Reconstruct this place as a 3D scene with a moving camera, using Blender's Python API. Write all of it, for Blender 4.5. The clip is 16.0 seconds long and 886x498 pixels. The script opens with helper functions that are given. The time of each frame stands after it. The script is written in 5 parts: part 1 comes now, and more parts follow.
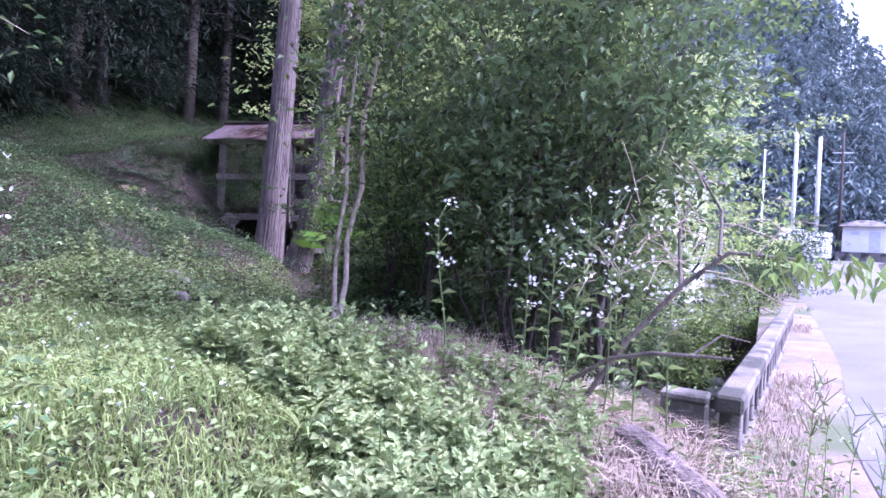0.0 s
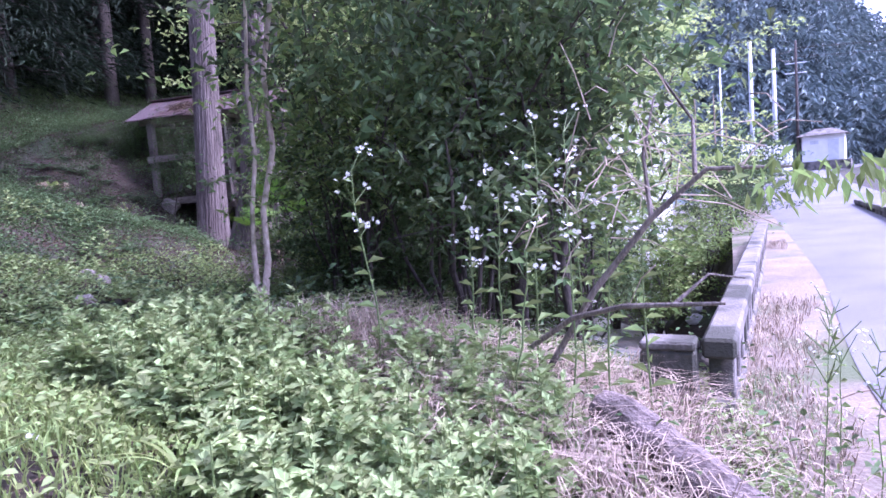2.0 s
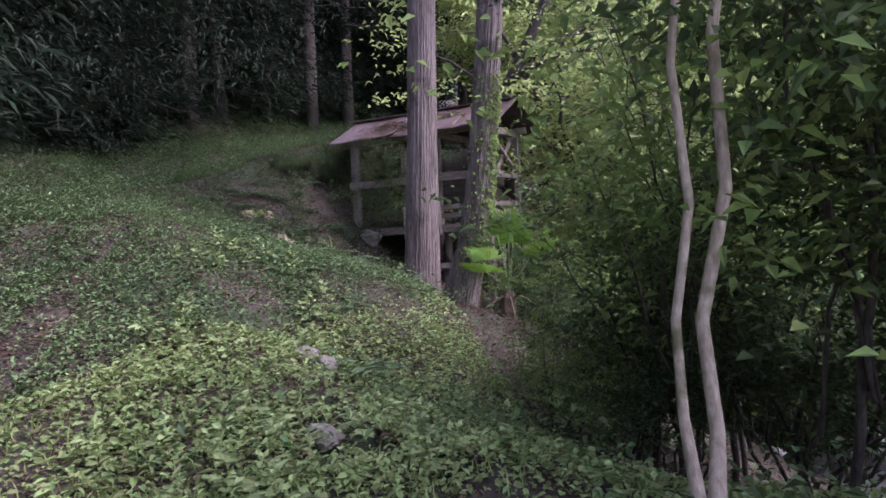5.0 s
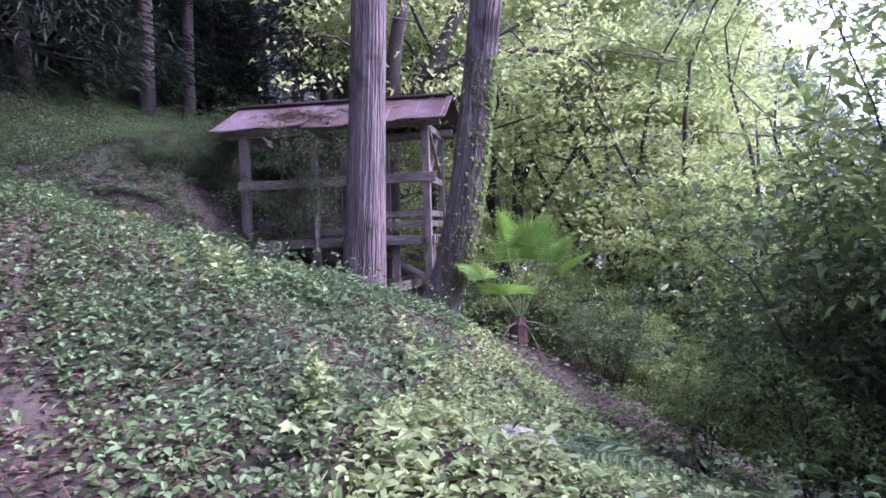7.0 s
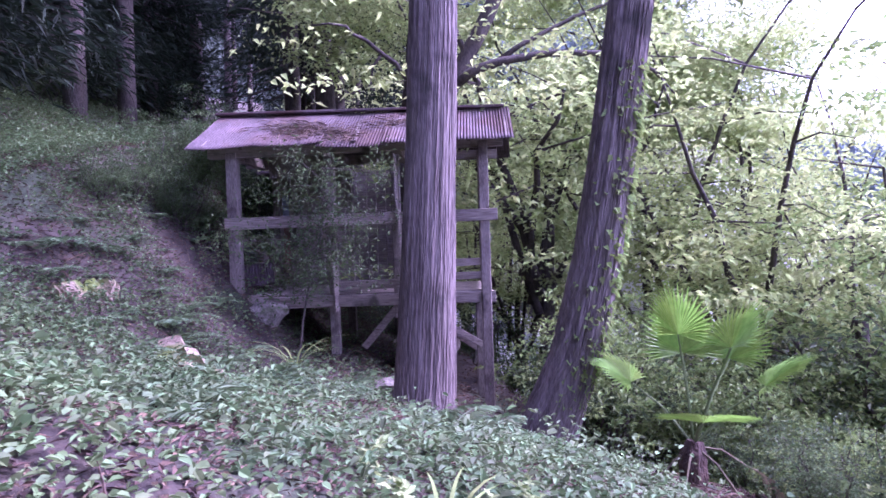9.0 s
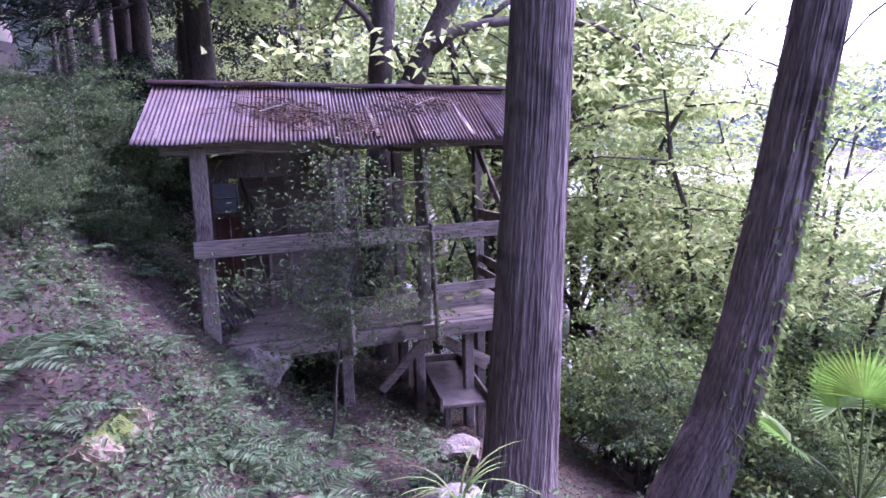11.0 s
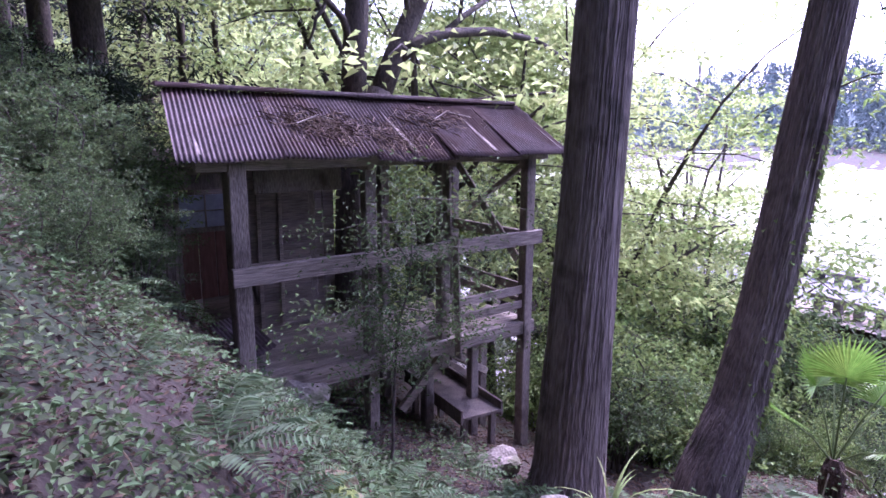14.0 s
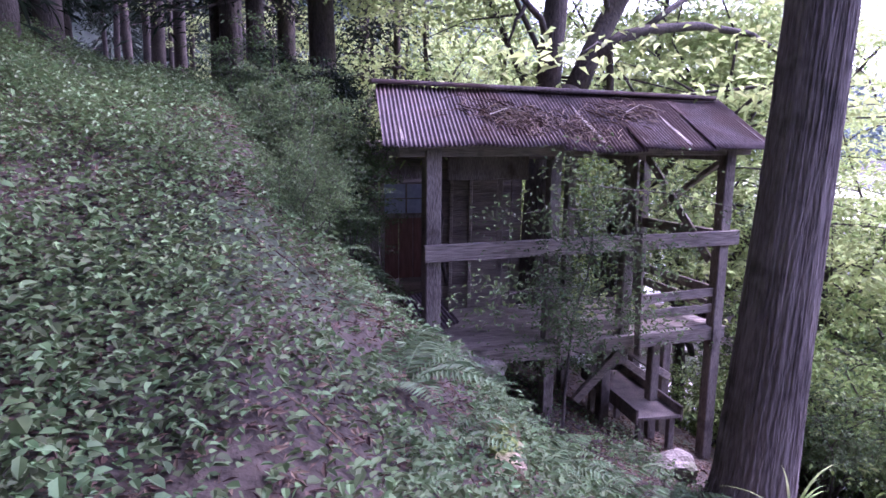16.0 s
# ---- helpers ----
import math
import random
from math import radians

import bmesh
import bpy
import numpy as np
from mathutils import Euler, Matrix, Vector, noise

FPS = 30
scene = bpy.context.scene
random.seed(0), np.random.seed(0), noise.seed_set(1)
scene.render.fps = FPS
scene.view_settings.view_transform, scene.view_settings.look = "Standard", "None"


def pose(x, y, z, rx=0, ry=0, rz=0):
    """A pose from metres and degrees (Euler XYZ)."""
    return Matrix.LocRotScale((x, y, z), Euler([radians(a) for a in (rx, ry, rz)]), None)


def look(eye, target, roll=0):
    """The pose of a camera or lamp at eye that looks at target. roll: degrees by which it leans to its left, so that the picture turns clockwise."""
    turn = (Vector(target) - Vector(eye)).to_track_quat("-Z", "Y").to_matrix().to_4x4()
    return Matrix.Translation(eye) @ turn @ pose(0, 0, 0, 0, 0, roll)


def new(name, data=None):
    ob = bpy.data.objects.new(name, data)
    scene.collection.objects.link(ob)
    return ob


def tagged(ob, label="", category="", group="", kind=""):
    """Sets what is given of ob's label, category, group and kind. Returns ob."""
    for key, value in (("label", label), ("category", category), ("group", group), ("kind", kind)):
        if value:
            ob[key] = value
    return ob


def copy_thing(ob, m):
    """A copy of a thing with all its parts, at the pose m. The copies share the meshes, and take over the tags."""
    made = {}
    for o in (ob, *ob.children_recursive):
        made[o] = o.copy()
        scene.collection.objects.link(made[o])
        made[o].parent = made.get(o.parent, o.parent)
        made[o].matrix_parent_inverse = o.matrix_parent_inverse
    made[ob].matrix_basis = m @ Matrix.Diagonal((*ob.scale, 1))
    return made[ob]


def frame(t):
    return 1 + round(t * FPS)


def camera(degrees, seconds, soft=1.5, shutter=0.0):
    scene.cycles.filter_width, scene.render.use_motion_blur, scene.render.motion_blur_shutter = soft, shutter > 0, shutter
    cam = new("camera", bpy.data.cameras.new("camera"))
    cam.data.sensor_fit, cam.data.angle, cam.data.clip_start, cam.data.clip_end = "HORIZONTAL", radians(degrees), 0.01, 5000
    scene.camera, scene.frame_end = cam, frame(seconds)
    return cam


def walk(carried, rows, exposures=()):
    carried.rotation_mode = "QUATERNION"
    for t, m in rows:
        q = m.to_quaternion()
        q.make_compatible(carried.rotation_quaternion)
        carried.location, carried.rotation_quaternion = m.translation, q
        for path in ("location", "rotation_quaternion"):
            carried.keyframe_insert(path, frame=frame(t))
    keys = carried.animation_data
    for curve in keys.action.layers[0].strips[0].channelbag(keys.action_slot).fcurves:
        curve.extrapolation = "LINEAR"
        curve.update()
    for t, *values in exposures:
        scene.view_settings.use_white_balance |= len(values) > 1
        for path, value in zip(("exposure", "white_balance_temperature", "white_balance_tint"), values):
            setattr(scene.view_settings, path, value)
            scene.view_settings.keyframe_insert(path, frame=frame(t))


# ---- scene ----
# ---- camera ----
cam = camera(72.0, 16.0, soft=1.6)
PATH = [
    (0, 11.203, -13.916, -0.513, 89.30, -2.70, 18.67),
    (0.5, 11.229, -13.664, -0.540, 87.01, -0.79, 13.51),
    (1, 11.168, -13.471, -0.502, 86.01, -0.46, 14.28),
    (1.5, 11.200, -13.307, -0.531, 86.37, 5.16, 14.55),
    (2, 11.237, -13.089, -0.545, 85.28, 4.32, 15.75),
    (2.5, 11.235, -13.056, -0.529, 85.89, 0.04, 27.48),
    (3, 10.643, -12.748, -0.515, 86.69, -4.34, 36.37),
    (3.5, 10.187, -12.428, -0.459, 87.88, -3.81, 42.88),
    (4, 9.680, -12.048, -0.307, 88.40, -4.35, 42.38),
    (4.5, 9.197, -11.539, -0.207, 88.59, -2.37, 35.41),
    (4.7, 9.081, -11.354, -0.147, 88.51, 0.58, 33.85),
    (6.8, 5.635, -10.626, -0.129, 88.58, 1.48, 10.01),
    (7, 5.347, -10.427, -0.101, 89.13, 1.96, 9.35),
    (7.5, 4.698, -9.769, 0.108, 89.48, 0.82, 6.49),
    (8, 4.093, -9.095, 0.362, 90.86, 3.18, 4.75),
    (8.5, 3.469, -8.594, 0.578, 90.28, 2.85, 3.97),
    (9, 3.092, -8.136, 0.793, 88.35, 1.86, 1.90),
    (9.5, 2.604, -7.510, 1.103, 87.62, 4.42, -1.37),
    (10, 1.922, -7.072, 1.445, 85.96, 2.29, -4.86),
    (10.2, 1.681, -6.904, 1.555, 83.84, 1.66, -6.52),
    (12.3, -1.632, -5.123, 2.139, 78.44, 0.38, -40.49),
    (12.5, -1.727, -5.049, 2.159, 78.21, -0.55, -42.07),
    (13, -1.817, -5.060, 2.133, 78.99, -2.77, -43.48),
    (13.5, -1.776, -5.079, 2.132, 80.59, -1.91, -42.81),
    (14, -1.599, -5.099, 2.150, 79.55, -0.16, -36.39),
    (14.5, -1.581, -5.187, 2.120, 78.79, 0.99, -29.66),
    (15, -1.546, -5.255, 2.093, 78.77, 0.76, -24.54),
    (15.5, -1.566, -5.342, 2.036, 79.05, 0.60, -20.97),
    (16, -1.643, -5.393, 1.950, 80.55, -0.51, -18.17),
    ]
EXPO = [(0.0, 2.5, 5120, 51), (2.0, 2.4, 5120, 51), (3.0, 1.9, 5780, 31), (5.0, 1.97, 5760, 38), (7.0, 2.66, 5280, 56), (9.0, 3.03, 5080, 75), (10.0, 3.24, 5120, 72), (12.5, 2.96, 5260, 60), (14.0, 2.92, 5270, 60), (16.0, 3.06, 5260, 62)]
walk(cam, [(t, pose(x, y, z, a, b, c)) for t, x, y, z, a, b, c in PATH], exposures=EXPO)

# ---- sky and sun ----
world = bpy.data.worlds.new("sky")
scene.world = world
world.use_nodes = True
wn = world.node_tree.nodes
wl = world.node_tree.links
sky = wn.new("ShaderNodeTexSky")
sky.sky_type, sky.sun_disc = "NISHITA", False
sky.sun_elevation, sky.sun_rotation = radians(52), radians(78)
sky.dust_density, sky.air_density = 2.0, 1.0
wash = wn.new("ShaderNodeHueSaturation")
wash.inputs["Saturation"].default_value = 0.6
wl.new(sky.outputs[0], wash.inputs["Color"])
wl.new(wash.outputs[0], wn["Background"].inputs[0])
wn["Background"].inputs[1].default_value = 0.15
sun = new("sun", bpy.data.lights.new("sun", "SUN"))
sun.data.energy, sun.data.angle, sun.data.color = 1.3, radians(16), (1.0, 0.96, 0.9)
sun.matrix_world = look((0, 0, 30), (0 - 30 * math.sin(radians(78)), 0 - 30 * math.cos(radians(78)), 30 - 30 * math.tan(radians(52))))

# ---- materials ----
def material(name, dark, light, rough=0.8, scale=6.0, fine=60.0, bump=0.3, island=0.0, stretch=(1, 1, 1), leaf=0.0, metal=0.0, stain=None):
    """Two colours mixed by coarse and fine noise; island: spread of brightness piece by piece; leaf: share of light let through."""
    m = bpy.data.materials.new(name)
    m.use_nodes = True
    n, l = m.node_tree.nodes, m.node_tree.links
    p = n["Principled BSDF"]
    p.inputs["Roughness"].default_value, p.inputs["Metallic"].default_value = rough, metal
    co = n.new("ShaderNodeTexCoord")
    mp = n.new("ShaderNodeMapping")
    mp.inputs["Scale"].default_value = stretch
    l.new(co.outputs["Object"], mp.inputs["Vector"])
    a, b = n.new("ShaderNodeTexNoise"), n.new("ShaderNodeTexNoise")
    a.inputs["Scale"].default_value, b.inputs["Scale"].default_value = scale, fine
    a.inputs["Detail"].default_value, b.inputs["Detail"].default_value = 5, 3
    for q in (a, b):
        l.new(mp.outputs[0], q.inputs["Vector"])
    add = n.new("ShaderNodeMath")
    add.operation = "ADD"
    l.new(a.outputs["Fac"], add.inputs[0])
    l.new(b.outputs["Fac"], add.inputs[1])
    ramp = n.new("ShaderNodeMapRange")
    ramp.inputs["From Min"].default_value, ramp.inputs["From Max"].default_value = 0.72, 1.28
    l.new(add.outputs[0], ramp.inputs["Value"])
    mix = n.new("ShaderNodeMix")
    mix.data_type = "RGBA"
    mix.inputs["A"].default_value, mix.inputs["B"].default_value = (*dark, 1), (*light, 1)
    l.new(ramp.outputs[0], mix.inputs["Factor"])
    col = mix.outputs["Result"]
    if stain:
        c = n.new("ShaderNodeTexNoise")
        c.inputs["Scale"].default_value, c.inputs["Detail"].default_value = stain[1], 6
        l.new(co.outputs["Object"], c.inputs["Vector"])
        r2 = n.new("ShaderNodeMapRange")
        r2.inputs["From Min"].default_value, r2.inputs["From Max"].default_value = stain[2], stain[2] + 0.12
        l.new(c.outputs["Fac"], r2.inputs["Value"])
        m2 = n.new("ShaderNodeMix")
        m2.data_type = "RGBA"
        m2.inputs["B"].default_value = (*stain[0], 1)
        l.new(col, m2.inputs["A"])
        l.new(r2.outputs[0], m2.inputs["Factor"])
        col = m2.outputs["Result"]
    if island:
        g = n.new("ShaderNodeNewGeometry")
        hs = n.new("ShaderNodeHueSaturation")
        v = n.new("ShaderNodeMapRange")
        v.inputs["To Min"].default_value, v.inputs["To Max"].default_value = 1 - island, 1 + island
        l.new(g.outputs["Random Per Island"], v.inputs["Value"])
        l.new(v.outputs[0], hs.inputs["Value"])
        h = n.new("ShaderNodeMapRange")
        h.inputs["To Min"].default_value, h.inputs["To Max"].default_value = 0.5 - island * 0.06, 0.5 + island * 0.05
        l.new(g.outputs["Random Per Island"], h.inputs["Value"])
        l.new(h.outputs[0], hs.inputs["Hue"])
        l.new(col, hs.inputs["Color"])
        col = hs.outputs[0]
    l.new(col, p.inputs["Base Color"])
    if bump:
        bp = n.new("ShaderNodeBump")
        bp.inputs["Strength"].default_value, bp.inputs["Distance"].default_value = bump, 0.02
        l.new(add.outputs[0], bp.inputs["Height"])
        l.new(bp.outputs[0], p.inputs["Normal"])
    if leaf:
        p.inputs["Specular IOR Level"].default_value = 0.25
        tr = n.new("ShaderNodeBsdfTranslucent")
        l.new(col, tr.inputs["Color"])
        ms = n.new("ShaderNodeMixShader")
        ms.inputs[0].default_value = leaf
        l.new(p.outputs[0], ms.inputs[1])
        l.new(tr.outputs[0], ms.inputs[2])
        l.new(ms.outputs[0], n["Material Output"].inputs["Surface"])
    return m


SOIL = material("soil", (0.025, 0.019, 0.014), (0.07, 0.053, 0.038), 0.95, 1.2, 22, 0.8, stain=((0.03, 0.043, 0.018), 0.9, 0.5))
LITTER = material("leaf_litter", (0.04, 0.024, 0.015), (0.15, 0.096, 0.062), 0.9, 3, 40, 0.2, island=0.5)
STRAW = material("dry_straw", (0.26, 0.2, 0.14), (0.5, 0.41, 0.31), 0.9, 3, 40, 0.2, island=0.35)
GRASS = material("grass", (0.17, 0.235, 0.075), (0.34, 0.42, 0.14), 0.65, 1.0, 20, 0, island=0.35, leaf=0.35)
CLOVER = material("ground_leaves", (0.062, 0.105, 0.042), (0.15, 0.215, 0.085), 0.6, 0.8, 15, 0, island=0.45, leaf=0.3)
MUGWORT = material("mugwort_leaves", (0.2, 0.27, 0.1), (0.36, 0.44, 0.19), 0.7, 2, 20, 0, island=0.3, leaf=0.3)
FERN = material("fern_leaves", (0.07, 0.12, 0.055), (0.155, 0.225, 0.1), 0.6, 2, 20, 0, island=0.3, leaf=0.3)
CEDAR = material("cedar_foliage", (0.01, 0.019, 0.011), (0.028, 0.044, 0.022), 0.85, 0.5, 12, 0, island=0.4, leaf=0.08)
BROAD = material("broad_leaves", (0.12, 0.185, 0.055), (0.27, 0.36, 0.11), 0.55, 0.6, 12, 0, island=0.3, leaf=0.4)
BRIGHT = material("young_leaves", (0.28, 0.36, 0.12), (0.46, 0.54, 0.22), 0.55, 0.6, 12, 0, island=0.25, leaf=0.6)
EVERGREEN = material("evergreen_leaves", (0.045, 0.075, 0.032), (0.14, 0.2, 0.075), 0.6, 0.8, 12, 0, island=0.4, leaf=0.4)
BARK = material("cedar_bark", (0.075, 0.057, 0.05), (0.235, 0.19, 0.17), 0.95, 8, 50, 1.0, stretch=(1, 1, 0.13), stain=((0.06, 0.05, 0.042), 2.2, 0.56))
DARKBARK = material("dark_bark", (0.03, 0.024, 0.02), (0.1, 0.08, 0.065), 0.9, 6, 40, 0.8, stretch=(1, 1, 0.4))
PALEBARK = material("pale_bark", (0.22, 0.17, 0.12), (0.48, 0.4, 0.31), 0.85, 7, 40, 0.5, stretch=(1, 1, 0.4), stain=((0.13, 0.12, 0.06), 5, 0.55))
TIMBER = material("weathered_timber", (0.08, 0.063, 0.053), (0.28, 0.235, 0.195), 0.85, 4, 60, 0.6, stretch=(1.5, 1.5, 0.3), stain=((0.055, 0.042, 0.034), 3, 0.57))
TIMBERX = material("weathered_beam", (0.11, 0.086, 0.07), (0.36, 0.305, 0.25), 0.85, 5, 50, 0.6, stretch=(0.12, 1.6, 1.6), stain=((0.07, 0.062, 0.042), 3, 0.58))
BOARDS = material("wall_boards", (0.1, 0.08, 0.07), (0.29, 0.24, 0.2), 0.9, 5, 50, 0.5, stretch=(0.15, 1.5, 1.5))
RUST = material("rusted_iron", (0.04, 0.026, 0.028), (0.125, 0.09, 0.094), 0.8, 2.5, 30, 0.3, stain=((0.062, 0.03, 0.026), 1.3, 0.5))
CONCRETE = material("old_concrete", (0.1, 0.088, 0.078), (0.24, 0.22, 0.2), 0.9, 3, 50, 0.5, stain=((0.05, 0.05, 0.036), 2, 0.5))
ASPHALT = material("asphalt", (0.115, 0.112, 0.12), (0.19, 0.185, 0.195), 0.9, 0.8, 120, 0.4)
STONE = material("stone", (0.13, 0.115, 0.095), (0.31, 0.275, 0.23), 0.9, 5, 40, 0.6, stain=((0.07, 0.09, 0.03), 4, 0.55))
MOSSWOOD = material("mossy_wood", (0.16, 0.12, 0.08), (0.42, 0.33, 0.22), 0.95, 4, 40, 0.8, stain=((0.12, 0.16, 0.03), 3.5, 0.46))
MEADOW = material("dry_meadow", (0.34, 0.36, 0.22), (0.52, 0.52, 0.36), 0.95, 0.4, 9, 0.4)
RIVERBED = material("river_stones", (0.28, 0.265, 0.25), (0.52, 0.5, 0.47), 0.7, 2, 12, 0.8)
WATER = material("stream_water", (0.2, 0.22, 0.2), (0.3, 0.32, 0.3), 0.08, 2, 8, 0.5)
PAINT = material("white_paint", (0.68, 0.68, 0.66), (0.8, 0.8, 0.78), 0.7, 2, 30, 0.1)
METALP = material("galvanised_steel", (0.5, 0.52, 0.54), (0.66, 0.68, 0.7), 0.5, 3, 30, 0.1, metal=0.3)
PETAL = material("white_petals", (0.75, 0.75, 0.7), (0.85, 0.85, 0.82), 0.7, 3, 30, 0, leaf=0.3)
STEM = material("green_stem", (0.09, 0.14, 0.04), (0.16, 0.22, 0.07), 0.6, 3, 30, 0)
# Pale and bluish: aerial haze is mixed into the conifers' own colour.
HAZEWOOD = material("hazy_far_wood", (0.12, 0.165, 0.155), (0.23, 0.285, 0.265), 0.9, 0.15, 1.5, 0.0, island=0.3)
# Opaque panes; the sky's bluish reflection is put into the base colour.
GLASSY = material("sky_tinted_glass", (0.25, 0.28, 0.36), (0.36, 0.4, 0.48), 0.12, 2, 20, 0)
REDWOOD = material("red_brown_board", (0.1, 0.045, 0.035), (0.2, 0.1, 0.075), 0.8, 3, 30, 0.3, stretch=(1, 1, 0.2))
PALMGREEN = material("palm_leaf", (0.11, 0.22, 0.03), (0.2, 0.34, 0.06), 0.4, 2, 20, 0, island=0.2, leaf=0.4)
DEADLEAF = material("dead_palm_leaf", (0.1, 0.085, 0.05), (0.22, 0.19, 0.12), 0.9, 2, 20, 0, island=0.3, leaf=0.2)
FIBRE = material("palm_fibre", (0.04, 0.025, 0.018), (0.12, 0.075, 0.05), 0.95, 8, 60, 1.0, stretch=(1, 1, 0.5))

# Paler than CLOVER: the open clearing's light is mixed into this yellow-green.
SUNLEAF = material("sunlit_leaves", (0.16, 0.22, 0.075), (0.31, 0.39, 0.15), 0.6, 0.8, 15, 0, island=0.4, leaf=0.35)
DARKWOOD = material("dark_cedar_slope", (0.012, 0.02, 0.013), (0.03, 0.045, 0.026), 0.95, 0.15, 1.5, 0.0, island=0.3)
GRAVEL = material("pale_gravel", (0.36, 0.34, 0.3), (0.56, 0.53, 0.47), 0.95, 0.7, 40, 0.4, stain=((0.2, 0.24, 0.1), 0.5, 0.58))

VERGE = material("dusty_verge", (0.13, 0.105, 0.08), (0.27, 0.225, 0.18), 0.95, 1.5, 40, 0.5, stain=((0.09, 0.11, 0.05), 0.8, 0.52))

# ---- mesh helpers ----
rng = np.random.default_rng(7)


def linked(name, mesh, mat, parent=None, label=""):
    if mat:
        mesh.materials.append(mat)
    ob = new(name, mesh)
    ob.parent = parent
    if label:
        ob["label"] = label
    return ob


def part(name, bm, mat, parent=None, label=""):
    me = bpy.data.meshes.new(name)
    bm.to_mesh(me)
    bm.free()
    return linked(name, me, mat, parent, label)


def mesh_of(name, verts, faces, smooth=False):
    me = bpy.data.meshes.new(name)
    me.from_pydata(np.asarray(verts).tolist(), [], np.asarray(faces).tolist() if not isinstance(faces, list) else faces)
    if smooth:
        me.polygons.foreach_set("use_smooth", [True] * len(me.polygons))
    me.update()
    return me


def thing(name, place, label, category, group="", turn=0.0):
    e = new(name)
    e.empty_display_size = 0.2
    e.location = place
    e.rotation_euler = (0, 0, turn)
    return tagged(e, label, category, group)


def unit(v):
    return v / np.maximum(np.linalg.norm(v, axis=-1, keepdims=True), 1e-9)


def leaf_cloud(P, D, L, W, droop=0.25, fold=0.25):
    """Diamond leaves, folded along the rib: base P, way D, length L, width W."""
    n = len(P)
    D = unit(D)
    up = unit(np.array([0, 0, 1.0]) + rng.normal(0, 0.45, (n, 3)))
    S = unit(np.cross(D, up))
    N = np.cross(S, D)
    L, W = np.broadcast_to(L, n)[:, None], np.broadcast_to(W, n)[:, None]
    mid = P + D * L * 0.45
    tip = P + D * L - np.array([0, 0, 1.0]) * L * droop
    V = np.stack([P, mid - S * W / 2 + N * W * fold, tip, mid + S * W / 2 + N * W * fold], 1).reshape(-1, 3)
    k = np.arange(n)[:, None] * 4
    return V, np.concatenate([k + np.array([0, 1, 2]), k + np.array([0, 2, 3])])


def round_leaves(P, D, L, W, droop=0.2, fold=0.2):
    """Oval leaves of four triangles, folded along the rib."""
    n = len(P)
    D = unit(D)
    S = unit(np.cross(D, unit(np.array([0, 0, 1.0]) + rng.normal(0, 0.3, (n, 3)))))
    N = np.cross(S, D)
    L, W = np.broadcast_to(L, n)[:, None], np.broadcast_to(W, n)[:, None]
    z = np.array([0, 0, 1.0])
    a, b = P + D * L * 0.28, P + D * L * 0.68 - z * L * droop * 0.4
    V = np.stack([P, a - S * W * 0.46 + N * W * fold, b - S * W * 0.42 + N * W * fold, P + D * L - z * L * droop, b + S * W * 0.42 + N * W * fold, a + S * W * 0.46 + N * W * fold], 1).reshape(-1, 3)
    k = np.arange(n)[:, None] * 6
    return V, np.concatenate([k + np.array([0, 1, 2, 3]), k + np.array([0, 3, 4, 5])])


def blades(P, H, W, lean):
    """Grass blades of two triangles each, bent over."""
    n = len(P)
    a = rng.uniform(0, 2 * np.pi, n)
    d = np.stack([np.cos(a), np.sin(a), 0 * a], 1)
    s = np.stack([-np.sin(a), np.cos(a), 0 * a], 1) * np.broadcast_to(W, n)[:, None] / 2
    H = np.broadcast_to(H, n)[:, None]
    z = np.array([0, 0, 1.0])
    mid = P + z * H * 0.6 + d * H * lean * 0.35
    tip = P + z * H * (1 - lean * 0.35) + d * H * lean
    V = np.stack([P - s, P + s, mid + s * 0.8, mid - s * 0.8, tip], 1).reshape(-1, 3)
    k = np.arange(n)[:, None] * 5
    return V, [list(f) for f in np.concatenate([k + np.array([0, 1, 2]), k + np.array([0, 2, 3]), k + np.array([3, 2, 4])])]


def box_bm(bm, a, b, wear=0.006):
    """A beam from corner a to corner b, edges worn."""
    r = bmesh.ops.create_cube(bm, size=1)
    c, s = (Vector(a) + Vector(b)) / 2, Vector([abs(q - p) for p, q in zip(a, b)])
    bmesh.ops.transform(bm, matrix=Matrix.LocRotScale(c, None, s), verts=r["verts"])
    if wear:
        es = list({e for v in r["verts"] for e in v.link_edges})
        bmesh.ops.bevel(bm, geom=es, offset=wear, segments=1, affect="EDGES")


def strut_bm(bm, p, q, w, h, wear=0.006, bend=0.0):
    """A beam of section w by h from p to q."""
    p, q = Vector(p), Vector(q)
    d = q - p
    L = d.length
    r = bmesh.ops.create_cube(bm, size=1)
    m = Matrix.Translation((p + q) / 2) @ d.to_track_quat("X", "Z").to_matrix().to_4x4() @ Matrix.Diagonal((L, w, h, 1))
    bmesh.ops.transform(bm, matrix=m, verts=r["verts"])
    if wear:
        es = list({e for v in r["verts"] for e in v.link_edges})
        bmesh.ops.bevel(bm, geom=es, offset=wear, segments=1, affect="EDGES")


